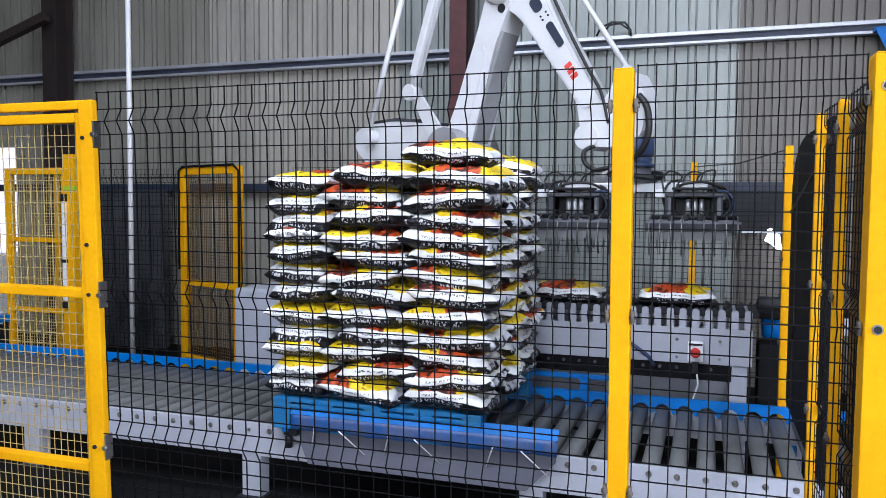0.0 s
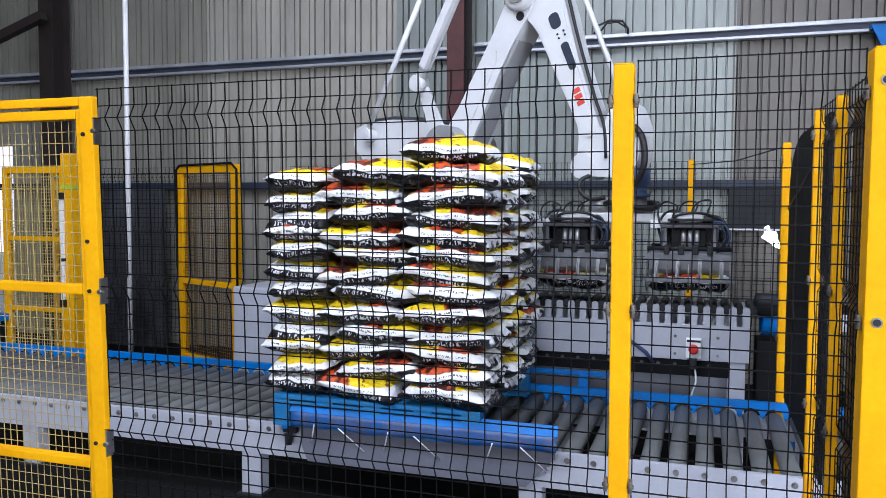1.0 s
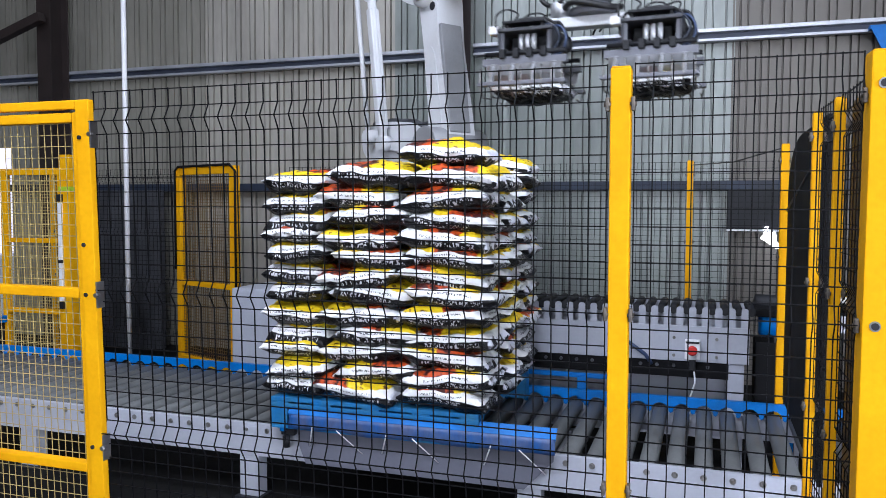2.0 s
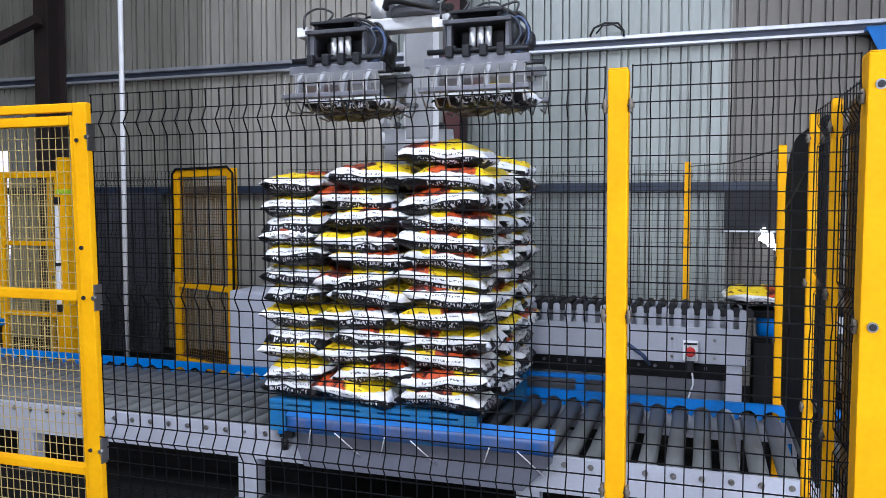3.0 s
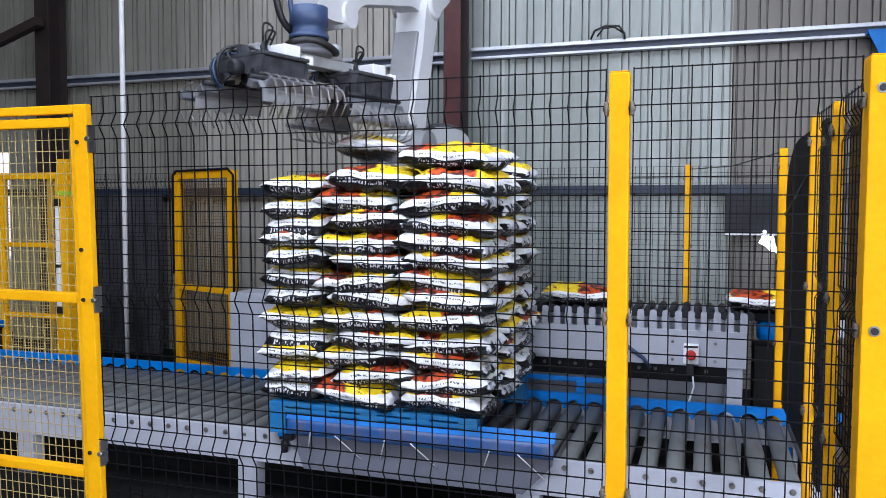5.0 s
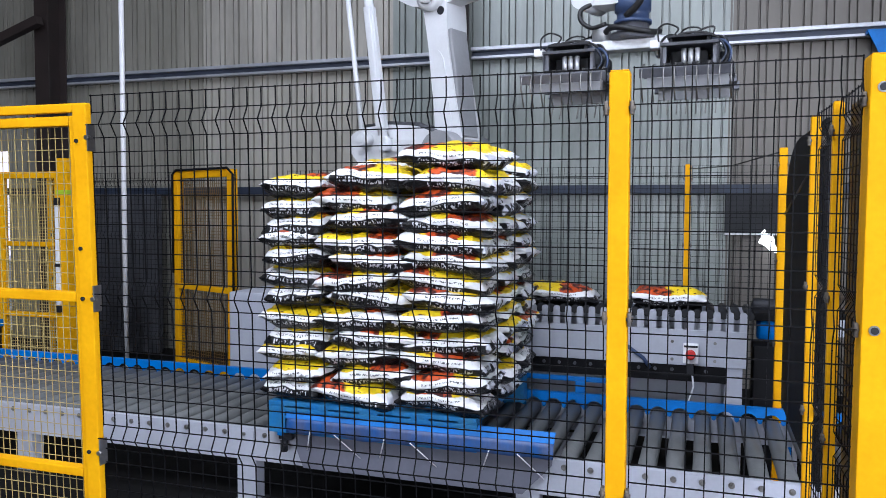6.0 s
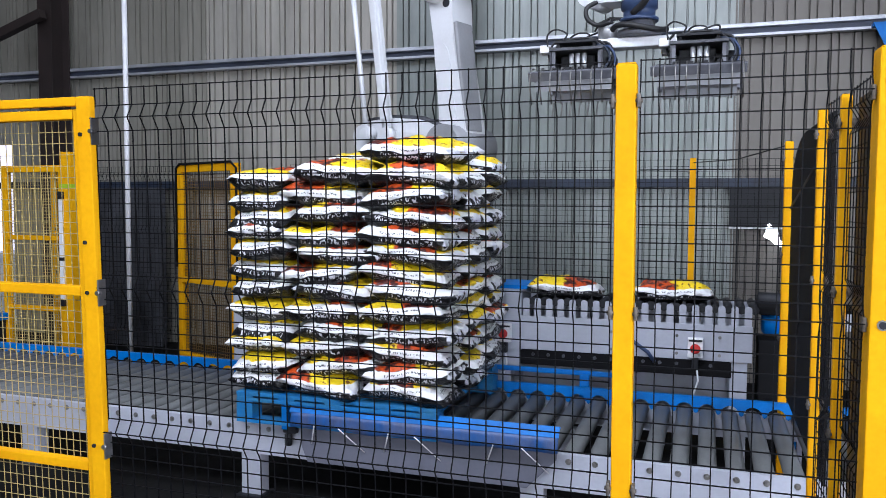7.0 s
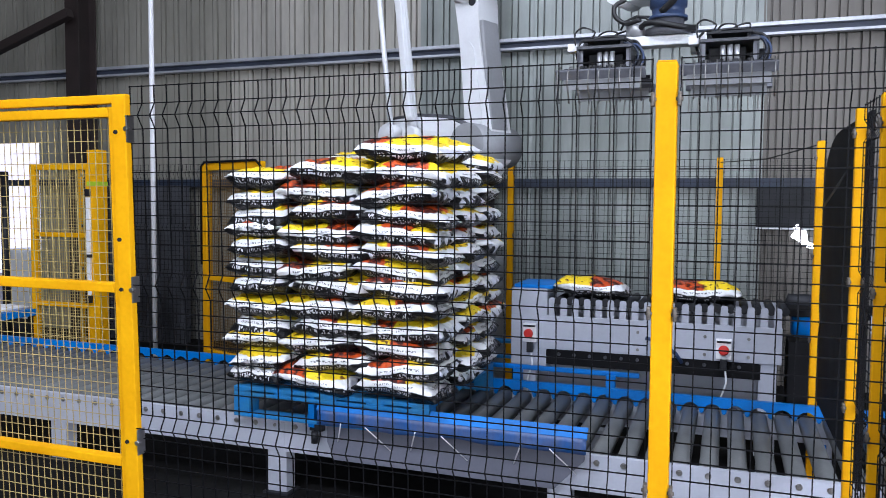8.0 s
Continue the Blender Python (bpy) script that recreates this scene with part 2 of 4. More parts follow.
tagged(wall_east, "unseen grey metal side wall with a gap for a fill lamp", "wall", kind="structure")
south = Shape()
south.box((-14, -10.1, 0), (-2.5, -9.95, ROOF)).box((3.5, -10.1, 0), (6, -9.95, ROOF)).box((-2.5, -10.1, 4.8), (3.5, -9.95, ROOF))
wall_south = part("wall_south", south, CLAD)
tagged(wall_south, "unseen grey metal shed wall with a gap for a fill lamp", "wall", kind="structure")
roof = Shape()
for y0, y1 in ((-10.1, -4.1), (-2.3, 0.3), (1.5, 6.0)):
    roof.box((-14.1, y0, ROOF), (6.1, y1, ROOF + 0.06))
for y0, y1 in ((-4.1, -2.3), (0.3, 1.5)):
    roof.box((-14.1, y0, ROOF), (-5.2, y1, ROOF + 0.06)).box((2.4, y0, ROOF), (6.1, y1, ROOF + 0.06))
ceiling = part("ceiling", roof, CLAD)
tagged(ceiling, "unseen metal shed roof with strips left open for fill lamps", "ceiling", kind="structure")

# panel added to stand in for the dark lower wall, behind the fence
low_wall = part("wall_dark_panel", Shape().box((-7.0, 5.20, 0), (-5.6, 5.30, 1.8), 0.01), CLAD_DARK)
tagged(low_wall, "dark panel standing in for the dark lower wall", "wall sheet", kind="structure")


# ---- fences ----
def folded(x, zs, folds, depth, y=0.0):
    """The run of one upright wire with its folds."""
    pts = []
    lo, hi = zs
    marks = []
    for f in folds:
        marks += [(f + 0.042, 0), (f, -depth), (f - 0.042, 0)]
    marks = sorted(marks, reverse=True)
    pts.append((x, y, hi))
    pts += [(x, y + d, z) for z, d in marks]
    pts.append((x, y, lo))
    return pts


FOLDS = (1.912, 1.347, 0.85, 0.29)
FENCE_LEAN = 1.72  # the old front fence tips towards the walkway


def upright_mesh(lo, hi, folds, depth, r):
    return Shape().tube(folded(0.0, (lo, hi), folds, depth), r, 4).mesh("upright_wire")


UPRIGHT = upright_mesh(0.1, 2.014, FOLDS, 0.024, 0.0023)


def fence_panel(fence, a, b, step=0.05):
    """A welded wire panel between two points of the plan, with folded ribs. Its top wire carries all the others."""
    length = math.hypot(b[0] - a[0], b[1] - a[1])
    cross = Shape().tube([(0, -0.004, 0), (length, -0.004, 0)], 0.0023, 4).mesh("cross_wire")
    t = part("fence_panel", cross, BLACKWIRE, fence, "black welded wire panel")
    t.matrix_basis = pose(a[0], a[1], 2.010, 0, 0, math.degrees(math.atan2(b[1] - a[1], b[0] - a[0])))
    levels = []
    upper = 2.010
    for f in FOLDS:
        n = int(round((upper - f - 0.042) / 0.05))
        gap = (upper - f - 0.042) / n
        levels += [(upper - gap * (k + 1), 0.0) for k in range(n)] + [(f, -0.024), (f - 0.042, 0.0)]
        upper = f - 0.042
    levels += [(upper - 0.05 * k, 0.0) for k in (1, 2)]
    for z, d in levels:
        w = part("cross_wire", cross, BLACKWIRE, t)
        w.location = (0, d, z - 2.010)
    n = int(round(length / step))
    for i in range(n + 1):
        w = part("upright_wire", UPRIGHT, BLACKWIRE, t)
        w.location = (min(max(i * length / n, 0.002), length - 0.002), 0, -2.010)
    return t


CLAMP = Shape().box((-0.005, -0.038, -0.018), (0.005, -0.012, 0.018), 0.003).tube([(-0.009, -0.028, 0), (0.009, -0.028, 0)], 0.006, 6).mesh("clamp")


def fence_post(fence, x, y, top=2.0, w=0.06, clamps=(1.905, 1.345, 0.86)):
    h = w / 2
    t = part("post", Shape().box((-h, -h, 0.008), (h, h, top), 0.004), YELLOW, fence, "yellow square steel post")
    t.location = (x, y, 0)
    part("base_plate", Shape().box((-0.08, -0.08, 0), (0.08, 0.08, 0.01), 0.002), YELLOW, t)
    part("cap", Shape().box((-h + 0.003, -h + 0.003, top + 0.0005), (h - 0.003, h - 0.003, top + 0.004), 0.001), YELLOW, t)
    for z in clamps:
        for sx in (-1, 1):
            c = part("clamp", CLAMP, CLAMP_ZINC, t, "dull zinc clamp")
            c.location = (sx * (h + 0.007), h * 0.2, z)
    return t


front_fence = thing("front_fence", "black wire safety fence with yellow steel posts, leaning slightly", "fence", lean=FENCE_LEAN)
fence_post(front_fence, 0.001, 0.0, 2.0, 0.053)
fence_post(front_fence, 0.634, 0.0, 2.006, 0.10)
for z in (1.93, 1.35, 0.75):
    part("bolt", Shape().tube([(0.612, -0.057, z), (0.612, -0.049, z)], 0.009, 10), DARK, front_fence)
    part("washer", Shape().tube([(0.612, -0.0525, z), (0.612, -0.0495, z)], 0.013, 14), BOLT, front_fence, "zinc washer")
fence_panel(front_fence, (-1.735, 0), (-0.034, 0))
fence_panel(front_fence, (0.034, 0), (0.578, 0))
side_fence = thing("side_fence", "black wire safety fence with yellow posts at the conveyor's end", "fence")
fence_panel(side_fence, (0.655, 0.06), (0.648, 0.76))
fence_panel(side_fence, (0.640, 0.83), (0.628, 1.17))
fence_post(side_fence, 0.640, 0.795, 2.0, 0.034)
fence_post(side_fence, 0.622, 1.205, 2.0, 0.036)
part("dark_sheet", Shape().box((0.672, 0.07, 0.10), (0.678, 0.765, 1.985), 0.002), SMOKED, side_fence, "dark smoked plastic sheet behind the wires")
fence_post(side_fence, 0.652, 2.84, 2.0, 0.045)
part("stay_cable", Shape().tube([(0.652, 2.84, 1.985), (0.4, 3.8, 1.955), (0.09, 4.77, 1.985)], 0.004, 6), CABLE, side_fence, "thin black cable")
back_fence = thing("back_fence", "black wire safety fence before the shed wall", "fence")
fence_panel(back_fence, (-3.70, 4.77), (-1.72, 4.77))
fence_panel(back_fence, (-1.66, 4.77), (0.06, 4.77))
fence_panel(back_fence, (0.12, 4.77), (0.98, 4.77))
fence_post(back_fence, 0.09, 4.77, 2.02, 0.05)
fence_post(back_fence, -1.69, 4.77, 2.02, 0.05)
fence_post(back_fence, 1.02, 4.77, 2.02, 0.05)
far_fence = thing("far_fence", "black wire safety fence before a dark panel", "fence")
fence_panel(far_fence, (-6.6, 4.75), (-4.82, 4.75))
fence_post(far_fence, -6.64, 4.75, 2.0, 0.05)

# solid black panel at the conveyor's exit, standing in for mesh seen edge-on
cur = thing("exit_panel", "solid black panel with a rounded top corner, standing in for mesh edge-on", "curtain", (0.672, 1.25, 0))
arc = [(0.0, 0.52), (0.0, 2.0), (0.9, 2.0)] + [(0.9 + 0.62 * math.sin(w), 1.72 + 0.28 * math.cos(w)) for w in [radians(d) for d in range(10, 91, 10)]] + [(1.52, 0.52)]
part("sheet", Shape().prism(arc, -0.006, 0.006, "x"), BLACKRUBBER, cur)
part("hanger", Shape().tube([(0.0, 0.0, 1.9), (0.0, 1.55, 1.62)], 0.012, 8), DARK, cur)


# ---- yellow gates with cream mesh ----
def square_mesh(x0, x1, z0, z1, step, r, y=0.0, rise=None):
    s = Shape()
    n = max(1, int(round((x1 - x0) / step)))
    for i in range(n + 1):
        x = x0 + (x1 - x0) * i / n
        s.tube([(x, y, z0), (x, y, z1)], r, 4)
    n = max(1, int(round((z1 - z0) / (rise or step))))
    for i in range(n + 1):
        z = z0 + (z1 - z0) * i / n
        s.tube([(x0, y - 0.003, z), (x1, y - 0.003, z)], r, 4)
    return s


def bar(lo, hi):
    return Shape().box(lo, hi, 0.004)


gate = thing("sliding_gate", "yellow steel safety gate with cream mesh infill, closed", "gate", (-1.79, 0, 0), lean=FENCE_LEAN)
part("post", bar((0.004, -0.03, 0), (0.060, -0.004, 1.985)), YELLOW, gate)
part("head_rail", bar((-1.9, -0.028, 1.955), (0.003, 0.0, 1.985)), YELLOW, gate)
part("stile", bar((-0.0185, -0.022, 0.1), (0.002, 0.004, 1.945)), YELLOW, gate)
part("top_rail", bar((-1.9, -0.02, 1.912), (-0.021, 0.02, 1.945)), YELLOW, gate)
part("middle_rail", bar((-1.9, -0.02, 1.315), (-0.021, 0.02, 1.348)), YELLOW, gate)
part("lower_rail", bar((-1.9, -0.02, 0.702), (-0.021, 0.02, 0.733)), YELLOW, gate)
part("bottom_rail", bar((-1.9, -0.02, 0.1), (-0.021, 0.02, 0.14)), YELLOW, gate)
part("infill_mesh", square_mesh(-1.9, -0.022, 0.14, 1.911, 0.03, 0.0015, 0.012, 0.0385), YELLOW_MESH, gate, "cream welded mesh")
part("base_plate", Shape().box((-0.03, -0.09, 0), (0.1, 0.09, 0.01)), YELLOW, gate)
for z in (1.87, 1.33, 0.80):
    h = part("hinge_plate", Shape().box((0.061, -0.032, z - 0.045), (0.066, 0.004, z + 0.045), 0.002).tube([(0.0635, -0.038, z), (0.0635, -0.02, z)], 0.008, 8), BOLT, gate, "grey steel bracket")
for z in (1.86, 1.33, 0.80, 1.5):
    part("bolt", Shape().tube([(0.02, -0.036, z), (0.02, -0.028, z)], 0.007, 8), DARK, gate)


def mesh_gate(x, y, w, top, turn, label, mids=(1.0,), t=0.06, wires=YELLOW_MESH):
    g = thing("safety_gate", label, "gate", (x, y, 0), "yellow gates at the back", turn)
    part("stile", bar((0, -t / 2, 0), (t, t / 2, top)), YELLOW, g)
    part("stile", bar((w - t, -t / 2, 0), (w, t / 2, top)), YELLOW, g)
    part("top_rail", bar((t, -t / 2, top - t), (w - t, t / 2, top)), YELLOW, g)
    part("bottom_rail", bar((t, -t / 2, 0.08), (w - t, t / 2, 0.08 + t)), YELLOW, g)
    for z in mids:
        part("middle_rail", bar((t, -t / 2, z), (w - t, t / 2, z + t * 0.7)), YELLOW, g)
    part("infill_mesh", square_mesh(t, w - t, 0.14, top - t, 0.030, 0.003), wires, g)
    return g


g = mesh_gate(-4.745, 4.43, 0.95, 2.0, -21, "yellow framed safety gate with dark mesh, standing ajar", (0.85,), 0.07, OCHRE_MESH)
part("seal", Shape().tube([(0.0, -0.045, 1.0), (0.0, -0.045, 1.97), (0.06, -0.045, 2.01), (0.9, -0.045, 2.01), (0.985, -0.045, 1.95), (0.985, -0.045, 0.5)], 0.012, 6), BLACKRUBBER, g, "black rubber edge seal")
g2 = mesh_gate(-6.10, 3.6, 0.74, 1.97, 0, "yellow framed mesh door beside the pallet conveyor", (1.28, 0.62))
p = thing("gate_post", "thick yellow gate post with a white sensor strip", "gate post", (-5.33, 3.62, 0))
part("post", bar((-0.06, -0.06, 0.01), (0.06, 0.06, 2.09)), YELLOW, p)
part("base_plate", Shape().box((-0.11, -0.11, 0), (0.11, 0.11, 0.01), 0.002), YELLOW, p)
part("sensor_strip", Shape().box((-0.06, -0.085, 0.75), (-0.02, -0.062, 1.66), 0.004), WHITE, p, "white light sensor strip")
for z0, z1 in ((0.68, 0.748), (1.10, 1.13), (1.662, 1.73)):
    part("sensor_cap", Shape().box((-0.066, -0.09, z0), (-0.014, -0.061, z1), 0.004), DARK, p, "black end cap")
part("band", Shape().box((-0.064, -0.064, 1.76), (0.064, 0.064, 1.80), 0.003), LIME, p, "lime green band")

pole = thing("downpipe_pole", "thin white pole standing before the wall", "pole", (-5.335, 4.38, 0))
part("tube", Shape().tube([(0, 0, 0), (0, 0, 5.2)], 0.026, 12), WHITE, pole)
part("foot", Shape().box((-0.09, -0.09, 0), (0.09, 0.09, 0.012), 0.002), BOLT, pole)

# ---- pallet conveyor ----
CX0, CX1 = -6.2, 1.30
FY, RY, AX, RR = 1.60, 2.73, 0.391, 0.045
conveyor = thing("pallet_conveyor", "long roller conveyor with grey side beam and blue rear rail", "roller conveyor")
s = Shape()
s.box((CX0, FY, 0.245), (CX1, FY + 0.008, 0.425), 0.002).box((CX0, FY + 0.008, 0.245), (CX1, FY + 0.055, 0.253))
s.box((CX0, FY + 0.008, 0.417), (CX1, FY + 0.03, 0.425))
part("front_beam", s, WHITE_BEAM, conveyor, "grey-white painted steel channel")
part("rear_beam", Shape().box((CX0, RY + 0.02, 0.27), (CX1, RY + 0.05, 0.40), 0.002), WHITE_BEAM, conveyor)
PITCH = 0.127
N = int((CX1 - CX0) / PITCH)
ROLLX = [0.489 - PITCH * i for i in range(-6, N)]
rail = Shape()
for x in ROLLX:
    if x - PITCH < CX0:
        continue
    ring = [(x - PITCH / 2, 0.485), (x - PITCH / 2, 0.395)]
    ring += [(x + 0.052 * math.cos(w), AX + 0.012 + 0.052 * math.sin(w)) for w in [math.pi - math.pi * k / 8 for k in range(9)]]
    ring += [(x + PITCH / 2, 0.395), (x + PITCH / 2, 0.485)]
    rail.prism(ring, RY - 0.006, RY, "y")
rail.box((CX0, RY - 0.006, 0.4852), (CX1, RY + 0.03, 0.492))
part("rear_rail", rail, BLUE, conveyor, "blue scalloped rear rail")
ROLLMESH = Shape().tube([(0, FY + 0.035, 0), (0, FY + 0.04, 0), (0, RY + 0.002, 0), (0, RY + 0.007, 0)], [RR - 0.006, RR, RR, RR - 0.006], 20).mesh("roller")
BOLTMESH = Shape().tube([(0, -0.010, 0), (0, 0.0, 0)], 0.010, 6).tube([(0, -0.003, 0), (0, 0.0, 0)], 0.015, 12).mesh("bolt")
for x in ROLLX:
    if x < CX0 + 0.06 or x > CX1 - 0.03:
        continue
    r = part("roller", ROLLMESH, ROLLER, conveyor)
    r.location = (x, 0, AX)
    b = part("bolt", BOLTMESH, BOLT, conveyor)
    b.location = (x, FY, AX)
for x in (-3.75, -2.17, -0.58, 1.1):
    part("leg", Shape().box((x - 0.06, FY + 0.005, 0.012), (x + 0.06, FY + 0.095, 0.245), 0.004), WHITE_BEAM, conveyor)
    part("foot_plate", Shape().box((x - 0.08, FY - 0.02, 0), (x + 0.08, FY + 0.12, 0.012), 0.002), DARK, conveyor)
    part("leg", Shape().box((x - 0.06, RY - 0.06, 0), (x + 0.06, RY + 0.02, 0.24), 0.004), WHITE_BEAM, conveyor)
part("splice_plate", Shape().box((-2.2, FY - 0.004, 0.26), (-2.12, FY - 0.0005, 0.41), 0.001), WHITE_BEAM, conveyor)

# blue pallet guide at the front, with its grey skirt
guide = thing("pallet_guide", "blue steel pallet guide with grey skirt fixed to the conveyor", "guide rail")
top = [(1.575, 0.566), (1.555, 0.571), (1.515, 0.528), (1.52, 0.518), (1.556, 0.559), (1.575, 0.556)]
part("lead_edge", Shape().prism(top, -1.875, -0.435, "x"), BLUE, guide)
# the face below is bent and dented sheet
face_v, face_f = [], []
for i in range(49):
    x = -1.865 + i * (1.428 / 48)
    for j in range(4):
        dent = noise.noise(Vector((x * 5.0, j * 0.7, 2))) * 0.012 + noise.noise(Vector((x * 14.0, j * 1.1, 8))) * 0.005
        face_v.append((x, 1.516 - 0.003 * j + dent * j / 3, 0.527 - 0.025 * j + 0.012 * (j == 3) * noise.noise(Vector((x * 6.0, 4, 1)))))
m = len(face_v)
face_v += [(x, y + 0.004, z) for x, y, z in face_v]
for i in range(48):
    for j in range(3):
        a = i * 4 + j
        face_f += [(a, a + 4, a + 5, a + 1), (m + a, m + a + 1, m + a + 5, m + a + 4)]
rim = [i * 4 for i in range(49)] + [192 + j for j in (1, 2, 3)] + [i * 4 + 3 for i in range(47, -1, -1)] + [2, 1]
face_f += [(a, a + m, b + m, b) for a, b in zip(rim, rim[1:] + rim[:1])]
part("face_sheet", Shape().add(face_v, face_f, True), BLUE_SHEET, guide, "smeared and dented blue-grey sheet")
part("skirt", Shape().prism([(-1.80, 0.245), (-0.60, 0.245), (-0.455, 0.40), (-0.445, 0.55), (-1.84, 0.55), (-1.84, 0.34)], 1.575, 1.583, "y"), GREY_SHEET, guide, "grey steel skirt")
for x in (-1.72, -1.30, -0.75):
    part("tie", Shape().tube([(x, 1.50, 0.47), (x - 0.05, 1.565, 0.35)], 0.0035, 6), WHITE, guide, "white plastic tie")
    part("tie", Shape().tube([(x + 0.14, 1.50, 0.465), (x + 0.26, 1.565, 0.335)], 0.003, 6), WHITE, guide, "white plastic tie")
part("bracket", Shape().box((-1.935, 1.535, 0.42), (-1.898, 1.57, 0.61), 0.004), BLUE, guide)
part("sensor", Shape().box((-1.93, 1.54, 0.40), (-1.85, 1.575, 0.46), 0.006).tube([(-1.89, 1.53, 0.40), (-1.89, 1.53, 0.34)], 0.02, 8), DARK, guide, "black photo sensor")
rear_guide = thing("rear_pallet_guide", "blue steel guide bar behind the pallet", "guide rail")
part("rail", Shape().box((-1.9, 2.825, 0.548), (-0.33, 2.85, 0.578), 0.004), BLUE, rear_guide)
for x in (-1.7, -1.1, -0.5):
    part("bracket", Shape().box((x - 0.03, 2.783, 0.36), (x + 0.03, 2.824, 0.56), 0.003), BLUE, rear_guide)

# ---- bag infeed machine ----
mach = thing("bag_infeed_machine", "grey-white roller machine with a comb of fingers along its top", "bagging conveyor")
MX0, MX1, MY = -1.17, 0.485, 2.88
part("front_panel", Shape().box((MX0, MY, 0.685), (MX1, MY + 0.012, 0.905), 0.003), WHITE_BEAM, mach)
part("end_cover", Shape().box((MX0 - 0.002, MY + 0.002, 0.55), (-0.93, MY + 0.30, 1.075), 0.01), WHITE_BEAM, mach)
part("belt_tray", Shape().box((-0.95, MY + 0.004, 0.585), (0.37, MY + 0.40, 0.680), 0.004), BLACKRUBBER, mach, "black lower belt")
# Board added to fill the pale zone under the belt.
part("filler_board", Shape().box((-1.0, MY + 0.42, 0.1), (0.45, MY + 0.44, 0.66), 0.004), WHITE_BEAM, mach, "pale board added behind the machine's legs")
for i in range(12):
    part("idler", Shape().tube([(-0.85 + i * 0.1, MY - 0.004, 0.655), (-0.85 + i * 0.1, MY + 0.003, 0.655)], 0.011, 10), GRIP_STEEL, mach)
for x in (-0.35, 0.05, 0.30):
    for z in (0.83, 0.72):
        part("bolt", Shape().tube([(x, MY - 0.005, z), (x, MY, z)], 0.010, 8), BOLT, mach)
part("hose", Shape().tube([(-0.30, MY - 0.02, 0.80), (-0.22, MY - 0.03, 0.79), (-0.12, MY - 0.03, 0.72), (-0.08, MY - 0.02, 0.66)], 0.012, 8), MOTORBLUE, mach, "blue air hose")
part("rear_panel", Shape().box((MX0, MY + 0.50, 0.66), (MX1, MY + 0.512, 1.0), 0.003), WHITE_BEAM, mach)
# Bed and rollers coloured dark to paint the shade behind the fingers.
part("bed", Shape().box((MX0 + 0.3, MY + 0.05, 0.78), (MX1, MY + 0.48, 0.80)), DARK, mach)
tooth = rounded([(-0.021, 0.0), (0.021, 0.0), (0.021, 0.16), (-0.021, 0.16)], 0.02, 4)
FINGER = Shape().prism(tooth, 0, 0.006, "y").tube([(0, -0.004, 0.13), (0, 0.0, 0.13)], 0.008, 8).mesh("finger")
MROLL = Shape().tube([(0, MY + 0.03, 0), (0, MY + 0.49, 0)], 0.026, 14).mesh("machine_roller")
x = -0.90
while x < MX1 - 0.02:
    f = part("finger", FINGER, WHITE_BEAM, mach)
    f.location = (x, MY + 0.0135, 0.862)
    r = part("roller", MROLL, DARK, mach)
    r.location = (x + 0.037, 0, 1.0)
    x += 0.0755
for x, y in ((-1.05, MY + 0.06), (0.41, MY + 0.06), (-1.05, MY + 0.45), (0.41, MY + 0.45)):
    part("leg", Shape().box((x - 0.05, y - 0.05, 0), (x + 0.05, y + 0.05, 0.686), 0.004), WHITE_BEAM, mach)
part("top_cover", Shape().box((-1.16, MY + 0.03, 1.076), (-0.90, MY + 0.42, 1.10), 0.004), BLUE, mach, "blue cover sheet")


def stop_button(x, z, parent_y):
    e = thing("emergency_stop", "red mushroom emergency stop in a pale box on the machine", "emergency stop", (x, parent_y, z), "emergency stops")
    part("box", Shape().box((-0.045, -0.05, -0.06), (0.045, 0.0, 0.06), 0.006), WHITE, e)
    part("button", Shape().tube([(0, -0.05, 0.0), (0, -0.066, 0.0), (0, -0.068, 0), (0, -0.082, 0), (0, -0.088, 0)], [0.016, 0.016, 0.03, 0.03, 0.02], 16), RED, e, "red mushroom button")
    part("collar", Shape().box((-0.04, -0.053, 0.04), (0.04, -0.05, 0.052)), DARK, e)
    part("gland", Shape().box((-0.02, -0.045, -0.13), (0.02, -0.01, -0.06), 0.006), DARK, e)
    part("cable", Shape().tube([(0.01, -0.03, -0.12), (0.02, -0.04, -0.2), (-0.01, -0.03, -0.30), (-0.015, -0.02, -0.4)], 0.006, 6), WHITE, e)
    return e


stop_button(0.16, 0.765, MY)
stop_button(-1.035, 0.79, MY)
mot = thing("drive_motor", "blue geared motor on a dark stand beside the machine", "motor", (0.63, 3.2, 0))
part("stand", Shape().box((-0.10, -0.12, 0), (0.13, 0.12, 0.80), 0.01), BLACKRUBBER, mot)
part("housing", Shape().tube([(-0.08, -0.02, 0.90), (-0.06, -0.02, 0.90), (0.08, -0.02, 0.90), (0.1, -0.02, 0.9)], [0.06, 0.085, 0.085, 0.06], 18), BLUE, mot)
part("hood", Shape().tube([(-0.10, 0.0, 0.99), (-0.09, 0.0, 1.03), (0.09, 0.0, 1.03), (0.10, 0.0, 0.99)], [0.03, 0.055, 0.055, 0.03], 14), DARK, mot, "black rounded hood")
part("lamp", Shape().tube([(0.12, -0.04, 1.06), (0.12, -0.06, 1.06)], 0.022, 12), ORANGERED, mot, "small red lens")
part("upright", Shape().box((0.135, -0.13, 0), (0.165, -0.10, 1.02), 0.003), WHITE_BEAM, mot)
part("upright", Shape().box((0.11, -0.135, 0), (0.13, -0.115, 0.55), 0.003), BLUE, mot)

cabinet = thing("control_cabinet", "white steel control cabinet on the floor behind the pallet", "cabinet", (-3.50, 3.45, 0))
